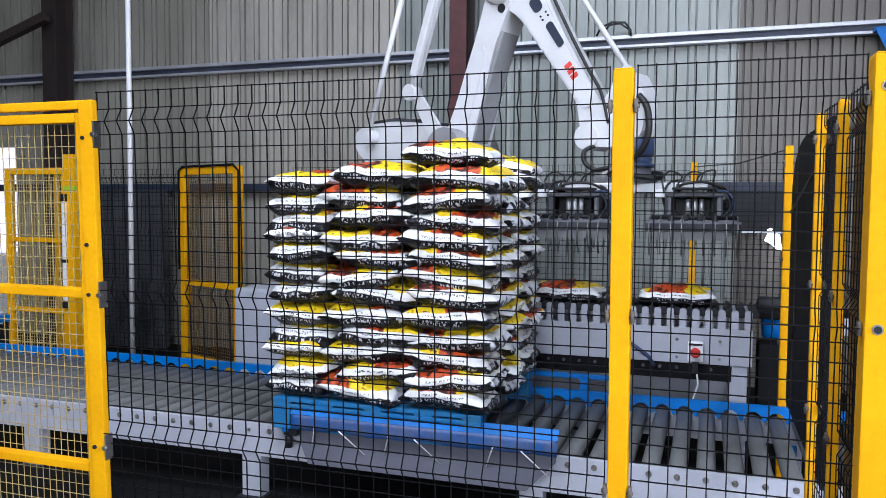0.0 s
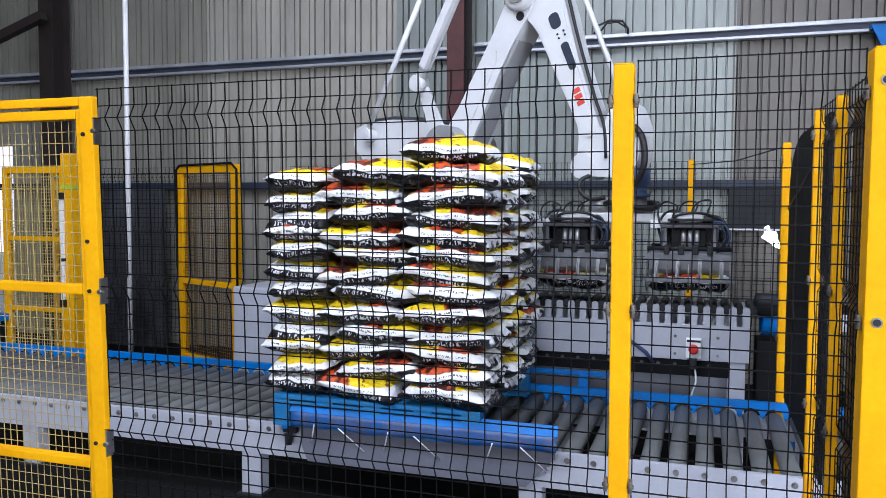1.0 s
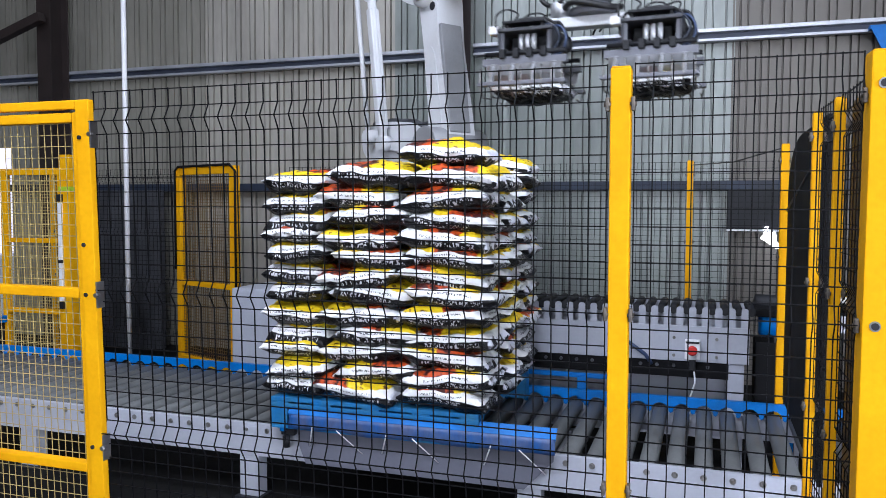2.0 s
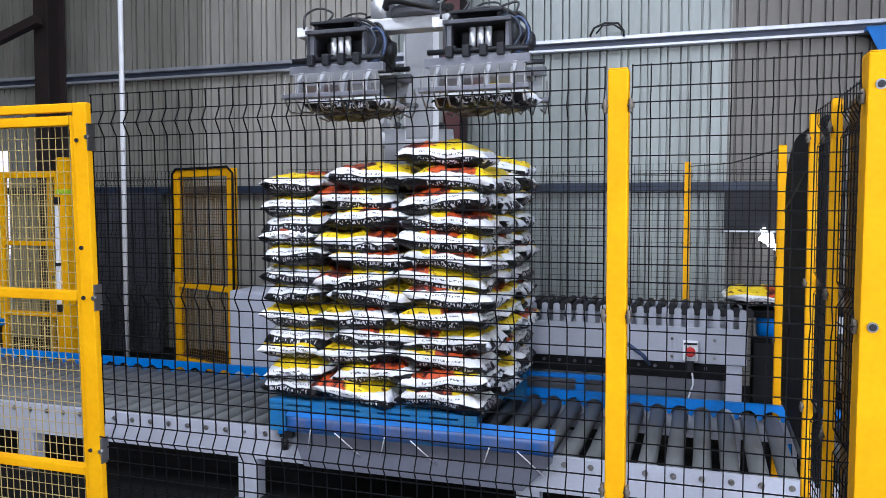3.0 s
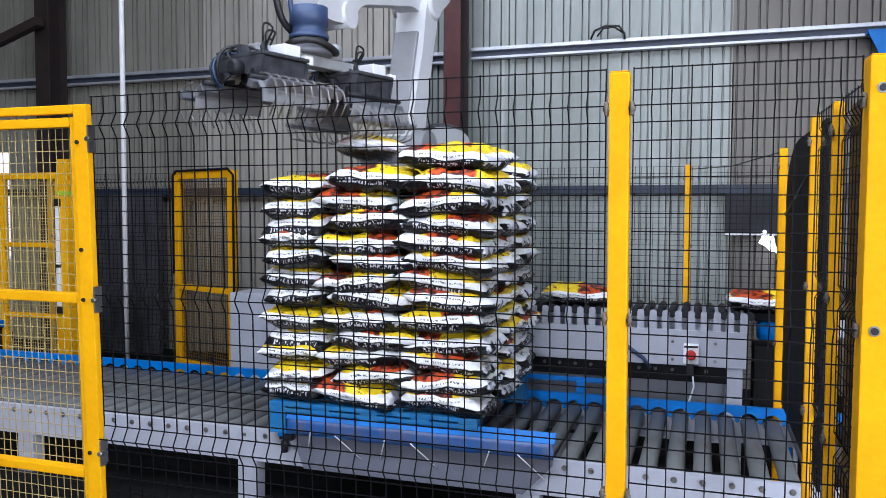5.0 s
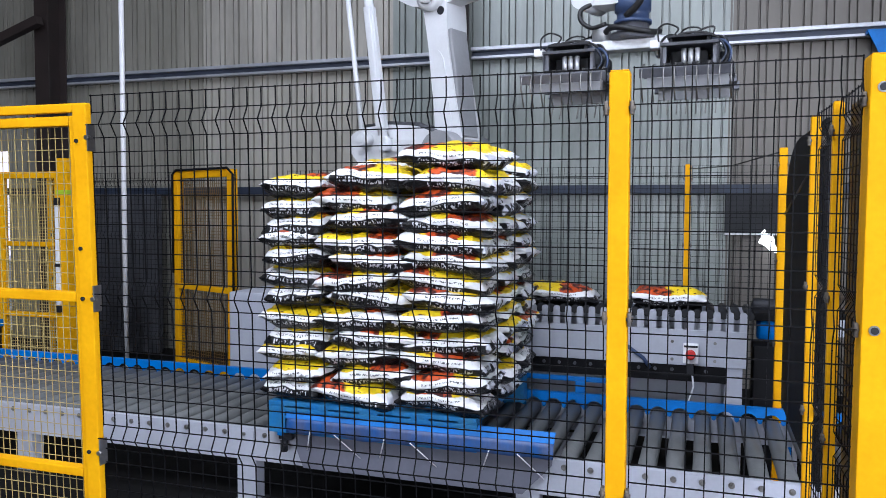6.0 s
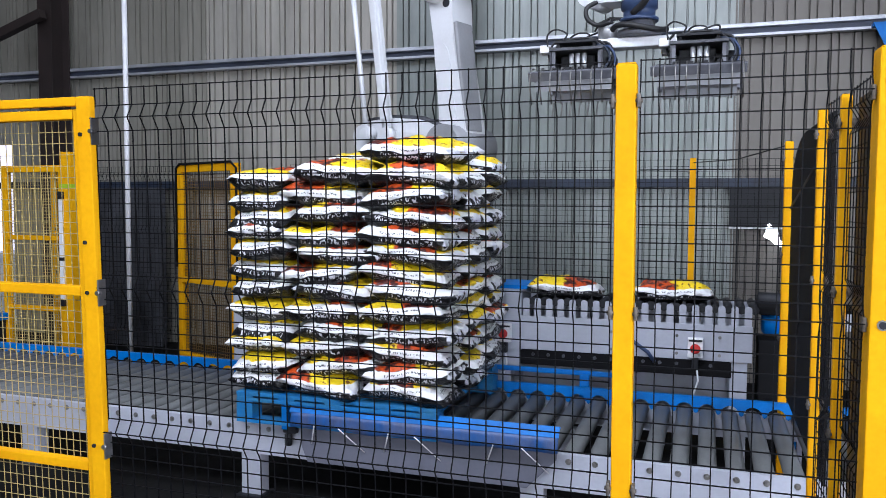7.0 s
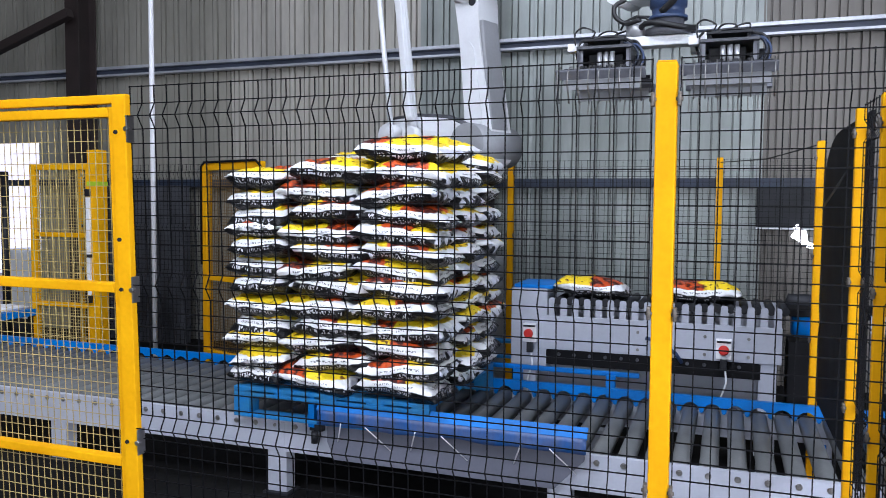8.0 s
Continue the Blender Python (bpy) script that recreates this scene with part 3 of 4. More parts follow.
part("body", Shape().box((0, 0, 0.06), (0.85, 0.6, 0.95), 0.012), WHITE_BEAM, cabinet)
part("plinth", Shape().box((0.03, 0.03, 0), (0.82, 0.57, 0.06)), DARK, cabinet)
part("door", Shape().box((0.02, -0.012, 0.09), (0.83, -0.001, 0.93), 0.004), WHITE_BEAM, cabinet)

# ---- things at the wall and in the yard beyond ----
box = thing("wall_recess_panel", "dark metal panel on the wall with a white strip for glow", "wall panel", (0.40, 5.36, 1.42))
part("panel", Shape().box((0, 0, 0.02), (0.56, 0.10, 0.375), 0.006), DARK, box)
# White strip paints the thin line of glow below the panel.
part("glow_strip", Shape().box((0, -0.06, 0), (0.56, 0.10, 0.018), 0.003), WHITE, box)
# Glowing shape added in place of bright daylight beside the panel.
bright_patch = thing("daylight_patch", "glowing patch standing in for bright daylight through the wall", "light", (0.68, 5.34, 1.26))
out = [(0.0, 0.10), (0.03, 0.14), (0.025, 0.19), (0.06, 0.215), (0.075, 0.17), (0.12, 0.165), (0.135, 0.12), (0.14, 0.07), (0.17, 0.045), (0.225, 0.05), (0.235, 0.03), (0.18, 0.0), (0.11, 0.02), (0.06, 0.07)]
part("glare", Shape().prism(rounded(out, 0.014), 0, 0.01, "y"), GAP_GLOW, bright_patch)
part("patch_backing", Shape().box((0.05, 0.0101, 0.06), (0.12, 0.03, 0.16), 0.004), DARK, bright_patch)
loop = thing("cable_loop", "black cable coiled over the purlin", "cable", (-0.66, 5.37, 3.245))
part("coil", Shape().tube([(-0.16, 0, 0.0), (-0.12, -0.02, 0.07), (-0.02, -0.02, 0.11), (0.1, -0.02, 0.10), (0.15, -0.01, 0.03), (0.15, 0, -0.02)], 0.011, 6).tube([(-0.10, -0.01, 0.02), (-0.04, -0.03, 0.085), (0.06, -0.03, 0.09), (0.13, -0.02, 0.04)], 0.009, 6), CABLE, loop)
gus = thing("blue_bracket", "bright blue steel bracket bolted under the purlin", "bracket", (1.49, 5.30, 3.16))
part("plate", Shape().prism([(0, 0), (0.55, 0.0), (0.55, -0.5), (0.16, -0.34)], 0, 0.02, "y"), BLUE, gus)
part("flange", Shape().box((0.0, 0.0205, -0.03), (0.55, 0.10, 0.0)), BLUE, gus)
cross = thing("cross_conveyor", "low blue side conveyor beyond the roller line", "conveyor", (-7.3, 3.15, 0))
part("bed", Shape().box((0, 0, 0.52), (1.25, 0.5, 0.585), 0.006), BLUE, cross)
for x in (0.06, 1.19):
    for y in (0.08, 0.42):
        part("leg", Shape().box((x - 0.025, y - 0.025, 0), (x + 0.025, y + 0.025, 0.52), 0.003), DARK, cross)
yard = part("ground", Shape().box((-40, 6.3, -0.3), (20, 60, -0.14)), GREYBROWN)
tagged(yard, "pale yard ground outside the shed", "ground", kind="structure")
back = part("backdrop", Shape().box((-30, 12, -0.2), (6, 12.1, 7)), OUTSIDE)
tagged(back, "bright daylit yard beyond the opening", "backdrop", kind="structure")
wrapped = thing("wrapped_goods", "pale plastic wrapped goods standing in the doorway", "wrapped pallet", (-9.2, 5.9, 0))
part("block", Shape().box((0, 0, 0), (1.1, 0.8, 0.95), 0.05), WHITE, wrapped)
bol = thing("dark_bollard", "black upright post by the doorway", "bollard", (-7.72, 4.7, 0))
part("post", Shape().tube([(0, 0, 0), (0, 0, 1.95)], 0.045, 10), DARK, bol)
film_sheet = thing("plastic_film", "crumpled pale plastic film lying on the side conveyor", "plastic film", (-7.1, 3.2, 0.586))
fv, ff = [], []
for i in range(19):
    for j in range(7):
        fv.append((i * 0.055, j * 0.06, 0.02 + 0.03 * (1 + noise.noise(Vector((i * 0.5, j * 0.6, 3)))) * math.sin(math.pi * j / 6)))
for i in range(18):
    for j in range(6):
        a = i * 7 + j
        ff.append((a, a + 7, a + 8, a + 1))
fv += [(x, y, 0.0) for x, y, _ in fv]
ff += [tuple(k + 133 for k in reversed(q)) for q in ff]
rim = [i * 7 for i in range(19)] + [18 * 7 + j for j in range(1, 7)] + [i * 7 + 6 for i in range(17, -1, -1)] + [j for j in range(5, 0, -1)]
ff += [(a, b, b + 133, a + 133) for a, b in zip(rim, rim[1:] + rim[:1])]
part("sheet", Shape().add(fv, ff, True), WHITE, film_sheet)

# ---- pallet ----
def pallet_thing():
    t = thing("pallet", "blue painted wooden pallet on the conveyor rollers", "pallet")
    L, z0 = 1.165, 0.0
    for i in range(3):
        y = i * (L - 0.10)
        part("bottom_board", Shape().box((0, y, z0), (L, y + 0.10, z0 + 0.02), 0.003), BLUE_PALLET, t)
        s = [(0, 0.10), (0.532, 0.632), (1.065, 1.165)]
        for a, b in s:
            part("block", Shape().box((a, y, z0 + 0.0202), (b, y + 0.10, z0 + 0.117), 0.003), BLUE_PALLET, t)
        part("stringer_board", Shape().box((0, y, z0 + 0.1172), (L, y + 0.10, z0 + 0.137), 0.003), BLUE_PALLET, t)
    for x in (0.0, 0.255, 0.532, 0.81, 1.065):
        part("cross_board", Shape().box((x, 0.004, z0 + 0.1372), (x + 0.10, L - 0.004, z0 + 0.1468), 0.002), BLUE_PALLET, t)
    for i in range(8):
        y = i * (L - 0.118) / 7
        part("deck_board", Shape().box((0, y, z0 + 0.147), (L, y + 0.118, z0 + 0.168), 0.003), BLUE_PALLET, t)
    return t


PALLET_Z = 0.440
pallet = pallet_thing()


# ---- bags ----
def bag_material():
    m = bpy.data.materials.new("printed_plastic_film")
    m.use_nodes = True
    nt = m.node_tree
    N = nt.nodes
    b = N["Principled BSDF"]
    tc = N.new("ShaderNodeTexCoord")
    info = N.new("ShaderNodeObjectInfo")

    def math_node(op, a, c=None, clamp=False):
        n = N.new("ShaderNodeMath")
        n.operation, n.use_clamp = op, clamp
        for i, q in enumerate((a, c)):
            if q is None:
                continue
            if isinstance(q, (int, float)):
                n.inputs[i].default_value = q
            else:
                links(nt, q, n.inputs[i])
        return n.outputs[0]

    def step(v, a, w=0.003):
        n = N.new("ShaderNodeMapRange")
        n.inputs[1].default_value, n.inputs[2].default_value = a - w, a + w
        links(nt, v, n.inputs[0])
        return n.outputs[0]

    def noise_tex(scale, detail=3, vec=None):
        n = N.new("ShaderNodeTexNoise")
        n.inputs["Scale"].default_value, n.inputs["Detail"].default_value = scale, detail
        links(nt, vec or tc.outputs["Object"], n.inputs["Vector"])
        return n.outputs["Fac"]

    def mixc(f, a, c):
        n = N.new("ShaderNodeMix")
        n.data_type = "RGBA"
        links(nt, f, n.inputs[0])
        for i, q in ((6, a), (7, c)):
            if isinstance(q, tuple):
                n.inputs[i].default_value = (*q, 1)
            else:
                links(nt, q, n.inputs[i])
        return n.outputs[2]

    off = N.new("ShaderNodeVectorMath")
    off.operation = "MULTIPLY_ADD"
    comb = N.new("ShaderNodeCombineXYZ")
    for i in range(3):
        links(nt, math_node("MULTIPLY", info.outputs["Random"], 17.0 + i), comb.inputs[i])
    links(nt, tc.outputs["Object"], off.inputs[0])
    off.inputs[1].default_value = (1, 1, 1)
    links(nt, comb.outputs[0], off.inputs[2])
    vec = off.outputs[0]
    sep = N.new("ShaderNodeSeparateXYZ")
    links(nt, tc.outputs["Object"], sep.inputs[0])
    x, y, z = sep.outputs
    wob = math_node("MULTIPLY", math_node("SUBTRACT", noise_tex(8, 3, vec), 0.5), 0.05)
    zz = math_node("ADD", z, wob)
    ay = math_node("ABSOLUTE", y)
    # top print: yellow, with a red and dark picture in the middle
    shift = math_node("MULTIPLY", math_node("SUBTRACT", info.outputs["Random"], 0.5), 0.34)
    reach = math_node("ADD", math_node("ABSOLUTE", math_node("SUBTRACT", x, shift)), math_node("MULTIPLY", math_node("SUBTRACT", noise_tex(9, 3, vec), 0.5), 0.16))
    red = math_node("SUBTRACT", 1.0, step(reach, 0.105, 0.006))
    pic = mixc(step(noise_tex(20, 4, vec), 0.50, 0.06), (0.56, 0.075, 0.012), (0.06, 0.012, 0.010))
    yel = mixc(step(noise_tex(30, 3, vec), 0.63, 0.03), (0.85, 0.60, 0.01), (0.16, 0.07, 0.01))
    topc = mixc(red, yel, pic)
    # white side with a line of small dark marks
    sv = N.new("ShaderNodeMapping")
    sv.inputs["Scale"].default_value = (210, 210, 60)
    links(nt, vec, sv.inputs["Vector"])
    marks = step(noise_tex(1.0, 0, sv.outputs[0]), 0.54, 0.05)
    line = math_node("MULTIPLY", step(zz, 0.008, 0.001), math_node("SUBTRACT", 1.0, step(zz, 0.0165, 0.001)))
    gate_x = math_node("SUBTRACT", 1.0, step(math_node("ABSOLUTE", x), 0.115, 0.002))
    plain_end = math_node("SUBTRACT", 1.0, step(x, -0.17, 0.002))
    gate_y = math_node("MULTIPLY", plain_end, math_node("SUBTRACT", 1.0, step(ay, 0.12, 0.002)))
    gate_x = math_node("MAXIMUM", gate_x, gate_y)
    txt = math_node("MULTIPLY", math_node("MULTIPLY", marks, line), gate_x)
    white = mixc(txt, (0.87, 0.87, 0.88), (0.10, 0.10, 0.11))
    # black underside with bold pale marks
    sv2 = N.new("ShaderNodeMapping")
    sv2.inputs["Scale"].default_value = (105, 105, 22)
    links(nt, vec, sv2.inputs["Vector"])
    bold = step(noise_tex(1.0, 1, sv2.outputs[0]), 0.55, 0.03)
    lowline = math_node("MULTIPLY", math_node("MULTIPLY", math_node("SUBTRACT", 1.0, step(zz, -0.012, 0.002)), step(zz, -0.034, 0.002)), math_node("MAXIMUM", gate_y, math_node("SUBTRACT", 1.0, step(math_node("ABSOLUTE", math_node("SUBTRACT", x, 0.03)), 0.14, 0.003))))
    black = mixc(math_node("MULTIPLY", bold, lowline), (0.006, 0.006, 0.007), (0.62, 0.62, 0.66))
    body = mixc(step(zz, -0.005, 0.002), black, white)
    full = mixc(step(zz, 0.030, 0.002), body, topc)
    # crimped pale ends with dark patches
    ends = step(math_node("ADD", x, math_node("MULTIPLY", wob, 1.2)), 0.218, 0.004)
    endc = mixc(step(math_node("ADD", math_node("MULTIPLY", zz, 3.0), noise_tex(15, 4, vec)), 0.43, 0.02), (0.007, 0.007, 0.010), (0.72, 0.73, 0.80))
    endt = mixc(step(zz, 0.028, 0.002), endc, yel)
    col = mixc(ends, full, endt)
    links(nt, col, b.inputs["Base Color"])
    b.inputs["Roughness"].default_value = 0.32
    b.inputs["Specular IOR Level"].default_value = 0.22
    b.inputs["Coat Weight"].default_value = 0.04
    b.inputs["Coat Roughness"].default_value = 0.2
    bp = N.new("ShaderNodeBump")
    bp.inputs["Strength"].default_value, bp.inputs["Distance"].default_value = 1.0, 0.03
    links(nt, noise_tex(17, 6, vec), bp.inputs["Height"])
    links(nt, bp.outputs[0], b.inputs["Normal"])
    return m


BAG = bag_material()
BL, BW, BH = 0.48, 0.37, 0.128


def bag_mesh(seed, sag=0.024):
    """A full pillow bag lying flat: crimped ends, bulging middle, creased film."""
    rng = random.Random(seed)
    nx, ny = 36, 24
    o = Vector((rng.uniform(-50, 50), rng.uniform(-50, 50), 0))
    tilt = rng.uniform(-0.02, 0.02)
    droop, arch = rng.uniform(0.0, 0.028), rng.uniform(-0.014, 0.022)
    vs, fs = [], []
    for side in (1, -1):
        for i in range(nx + 1):
            for j in range(ny + 1):
                u, v = -1 + 2 * i / nx, -1 + 2 * j / ny
                fat = max((1 - abs(u) ** 3.4) * (1 - abs(v) ** 3.6), 0) ** 0.55
                h = BH / 2 * fat
                q = Vector((u * 2.1, v * 1.6, side * 0.7)) + o
                crease = noise.noise(q * 1.3) * 0.012 + noise.noise(q * 4.0) * 0.010 + noise.noise(q * 9.0) * 0.004
                crimp = noise.noise(Vector((v * 5, u * 1.5, side * 2)) + o) * 0.016 * abs(u) ** 5
                x = u * BL / 2 * (1 - 0.03 * (1 - abs(v) ** 2)) + noise.noise(Vector((v * 3, 0, 7)) + o) * 0.012 * abs(u) ** 4
                y = v * BW / 2 * (1 - 0.06 * abs(u) ** 3) + noise.noise(Vector((u * 2.5, 3, 1)) + o) * 0.012 * abs(v)
                z = side * (h + 0.0015) + crease * fat + crimp + tilt * u + noise.noise(Vector((u * 1.4, v, 5)) + o) * sag + noise.noise(Vector((u * 3.1, v * 1.2, 9)) + o) * 0.014 - droop * abs(u) ** 3 + arch * (0.4 - u * u)
                vs.append((x, y, z))
    m = (nx + 1) * (ny + 1)
    for k in (0, 1):
        for i in range(nx):
            for j in range(ny):
                a = k * m + i * (ny + 1) + j
                q = (a, a + ny + 1, a + ny + 2, a + 1)
                fs.append(q if k == 0 else q[::-1])
    rim = [i * (ny + 1) for i in range(nx + 1)] + [nx * (ny + 1) + j for j in range(1, ny + 1)] + [i * (ny + 1) + ny for i in range(nx - 1, -1, -1)] + [j for j in range(ny - 1, 0, -1)]
    for a, b in zip(rim, rim[1:] + rim[:1]):
        fs.append((a, b, b + m, a + m))
    me = Shape().add(vs, fs, True).mesh("bag")
    me.materials.append(BAG)
    return me


BAGS = [bag_mesh(s) for s in range(16)]


def bag(k, label):
    ob = new("garden_bag", BAGS[k % len(BAGS)])
    return tagged(ob, label, "bag", "printed bags for the pallet")


rng = random.Random(5)
STACK = []  # bag, pose on the pallet
ROWS = [(0.13, 0.23, 90), (0.13, 0.71, 90), (0.545, 0.17, 0), (0.985, 0.17, 0), (0.545, 0.54, 0), (0.995, 0.54, 0), (0.56, 0.95, 0), (0.995, 0.93, 0)]
LAYER = 0.0992
BASE_Z = 0.168 + 0.068
for layer in range(12):
    for x, y, turn in ROWS:
        flip = 180 if rng.random() < 0.3 and x > 0.3 else 0
        dx, dy = rng.uniform(-0.016, 0.016), rng.uniform(-0.02, 0.02)
        side_step = 1 if layer % 2 else -1
        dx += side_step * (0.045 if 0.5 < x < 0.6 else 0.014)
        m = pose(x + dx, y + dy, BASE_Z + LAYER * layer + rng.uniform(-0.012, 0.012) * (1 if layer else 0.2) + (0.02 if layer == 11 and x > 0.5 else 0.0), rng.uniform(-4, 4), rng.uniform(-7.5, 7.5) * (1 if layer else 0.3), turn + flip + rng.uniform(-4, 4))
        STACK.append((bag(rng.randrange(16), "white, black and yellow printed garden bag in the pallet stack"), m))
for x, y, dz in ((0.955, 0.19, 0.036), (1.0, 0.94, 0.02)):
    STACK.append((bag(rng.randrange(16), "white, black and yellow printed garden bag on top of the stack"), pose(x, y, BASE_Z + LAYER * 12 + dz, 2, 3 if y < 0.3 else 9, 3)))

# ---- palletising robot ----


def smooth(points, n=5):
    """More points along a soft curve through points."""
    p = [Vector(q) for q in points]
    p = [p[0] * 2 - p[1]] + p + [p[-1] * 2 - p[-2]]
    out = []
    for a, b, c, d in zip(p, p[1:], p[2:], p[3:]):
        for j in range(n):
            t = j / n
            out.append(tuple(0.5 * (2 * b + (c - a) * t + (2 * a - 5 * b + 4 * c - d) * t * t + (3 * b - a - 3 * c + d) * t ** 3)))
    return out + [tuple(points[-1])]


BX, BY = -1.92, 3.72
SR, SZ, L1, L2, WR, WZ = 0.375, 2.06, 1.20, 1.305, 0.30, 0.335
robot = thing("palletising_robot", "light grey four-axis palletising robot arm on a pedestal", "robot arm", (BX, BY, 0))
part("pedestal", Shape().box((-0.38, -0.38, 0.03), (0.38, 0.38, 1.2), 0.02).box((-0.5, -0.5, 0), (0.5, 0.5, 0.03), 0.004), ROBOTDARK, robot, "grey steel pedestal")
part("base_ring", Shape().tube([(0, 0, 1.2), (0, 0, 1.28), (0, 0, 1.3), (0, 0, 1.4)], [0.38, 0.38, 0.33, 0.33], 28), ROBOTDARK, robot)
turret = Shape().tube([(0, 0, 1.401), (0, 0, 1.5), (0, 0, 1.75)], [0.32, 0.34, 0.26], 24)
side = rounded([(-0.58, 2.10), (-0.58, 2.24), (-0.42, 2.29), (-0.15, 2.30), (0.15, 2.27), (0.42, 2.16), (0.46, 1.95), (0.2, 1.65), (-0.3, 1.6), (-0.42, 1.95)], 0.06)
turret.prism(side, -0.20, -0.14, "y").prism(side, 0.14, 0.20, "y")
turret.box((-0.3, -0.139, 1.62), (0.1, 0.139, 2.0), 0.03)
turret = part("turret", turret, ROBOT, robot)
top_edge = Shape()
line = [(-0.42, 2.293), (-0.15, 2.303), (0.15, 2.273), (0.42, 2.163)]
for y in (-0.17, 0.17):
    top_edge.tube([(a, y, b) for a, b in line], 0.026, 8)
part("edge_cover", top_edge, GRIP_STEEL, turret, "dark rubber edge strip")
part("pivot", Shape().tube([(SR, -0.25, SZ), (SR, 0.25, SZ)], 0.16, 24), ROBOTDARK, turret)
part("rod_pivot", Shape().tube([(SR - 0.74, -0.30, SZ + 0.13), (SR - 0.74, -0.10, SZ + 0.13)], 0.055, 16), ROBOT, turret)
CRANK = 0.52
crank = part("crank", Shape().prism(rounded([(-CRANK - 0.05, -0.035), (-CRANK - 0.05, 0.035), (0.0, 0.075), (0.07, 0.0), (0.0, -0.075)], 0.03), -0.235, -0.205, "y").tube([(-CRANK, -0.31, 0), (-CRANK, -0.2, 0)], 0.055, 16), ROBOT, robot)
arm = rounded([(-0.15, -0.10), (-0.05, -0.14), (0.30, -0.125), (0.80, -0.10), (L1 - 0.08, -0.13), (L1 + 0.10, -0.09), (L1 + 0.13, 0.0), (L1 + 0.08, 0.10), (0.85, 0.085), (0.3, 0.10), (-0.05, 0.14), (-0.15, 0.09)], 0.06)
lower_arm = part("lower_arm", Shape().prism(arm, -0.105, 0.14, "y"), ROBOT, robot)
part("side_cover", Shape().prism(rounded([(0.16, -0.062), (0.72, -0.05), (0.80, 0.0), (0.72, 0.045), (0.16, 0.06)], 0.035), -0.112, -0.1045, "y"), ROBOT, lower_arm)
# Darker strip added to paint the shaded side of the arm.
part("shaded_edge", Shape().box((0.10, -0.098, -0.142), (0.92, 0.098, -0.108), 0.012), ROBOTDARK, lower_arm, "darker grey arm edge with its shade in the colour")
part("elbow_pivot", Shape().tube([(L1, -0.165, 0), (L1, -0.15, 0), (L1, 0.15, 0), (L1, 0.165, 0)], [0.09, 0.115, 0.115, 0.09], 24), ROBOT, lower_arm)
part("elbow_cap", Shape().tube([(L1, -0.20, 0), (L1, -0.192, 0), (L1, -0.166, 0)], [0.055, 0.07, 0.07], 20), ROBOT, lower_arm)
part("elbow_plug", Shape().tube([(L1 - 0.13, -0.110, -0.07), (L1 - 0.13, -0.1045, -0.07)], 0.032, 14), DARK, lower_arm, "black rubber plug")

# the boom lies above the line from elbow to wrist
ua_out = rounded([(-0.50, 0.02), (-0.20, -0.08), (0.06, -0.07), (0.28, 0.01), (1.06, 0.055), (L2 - 0.07, -0.03), (L2 + 0.06, -0.04), (L2 + 0.09, 0.04), (L2 + 0.0, 0.19), (0.62, 0.225), (0.20, 0.28), (-0.12, 0.25), (-0.50, 0.13)], 0.07)
upper_arm = part("upper_arm", Shape().prism(ua_out, -0.085, 0.085, "y"), ROBOT, robot)
rib = rounded([(0.22, 0.02), (1.14, 0.075), (1.14, 0.165), (0.60, 0.205), (0.22, 0.25)], 0.05)
part("boom_rib", Shape().prism(rib, -0.098, -0.0845, "y"), ROBOT, upper_arm)
for a, b, z, w in ((0.25, 0.36, 0.165, 0.042), (0.475, 0.675, 0.172, 0.030)):
    slot = rounded([(a, z - w), (b, z - w * 0.9), (b, z + w * 0.9), (a, z + w)], w * 0.9, 5)
    part("slot", Shape().prism(slot, -0.103, -0.0975, "y"), NAVY, upper_arm, "dark blue oval slot")
for i in range(3):
    part("mark", Shape().box((0.80 + i * 0.044, -0.1015, 0.110), (0.834 + i * 0.044, -0.0978, 0.166), 0.004), ORANGERED, upper_arm, "red lettering bar")
for dx, dz in ((0.40, 0.20), (0.40, 0.15), (0.43, 0.20), (0.43, 0.15)):
    part("bolt", Shape().tube([(dx, -0.104, dz), (dx, -0.0978, dz)], 0.008, 6), DARK, upper_arm)
for i in range(6):
    a = math.tau * i / 6
    part("bolt", Shape().tube([(L2 + 0.04 * math.cos(a), -0.094, 0.04 * math.sin(a)), (L2 + 0.04 * math.cos(a), -0.0845, 0.04 * math.sin(a))], 0.008, 6), BOLT, upper_arm)
part("shin_hose", Shape().tube(smooth([(0.10, -0.095, 0.33), (0.5, -0.10, 0.28), (0.9, -0.10, 0.245), (1.12, -0.10, 0.235), (L2 + 0.02, -0.10, 0.17)]), 0.011, 8), CABLE, upper_arm, "black air hose")


def rod_shape(length, r, y):
    s = Shape().tube([(0, y, 0), (length, y, 0)], r, 12)
    for x in (0, length):
        s.tube([(x, y - 0.035, 0), (x, y + 0.035, 0)], r * 1.7, 16)
    return s


heavy = rod_shape(L1, 0.036, -0.27)
heavy.box((0.12, -0.312, -0.032), (L1 - 0.12, -0.228, 0.032), 0.012)
thick_rod = part("parallel_rod", heavy, ROBOT, robot)
thin_rod = part("level_rod", rod_shape(L1, 0.021, -0.27), ROBOT, robot)
upper_rod = part("upper_level_rod", rod_shape(L2, 0.018, -0.13), ROBOT, robot)

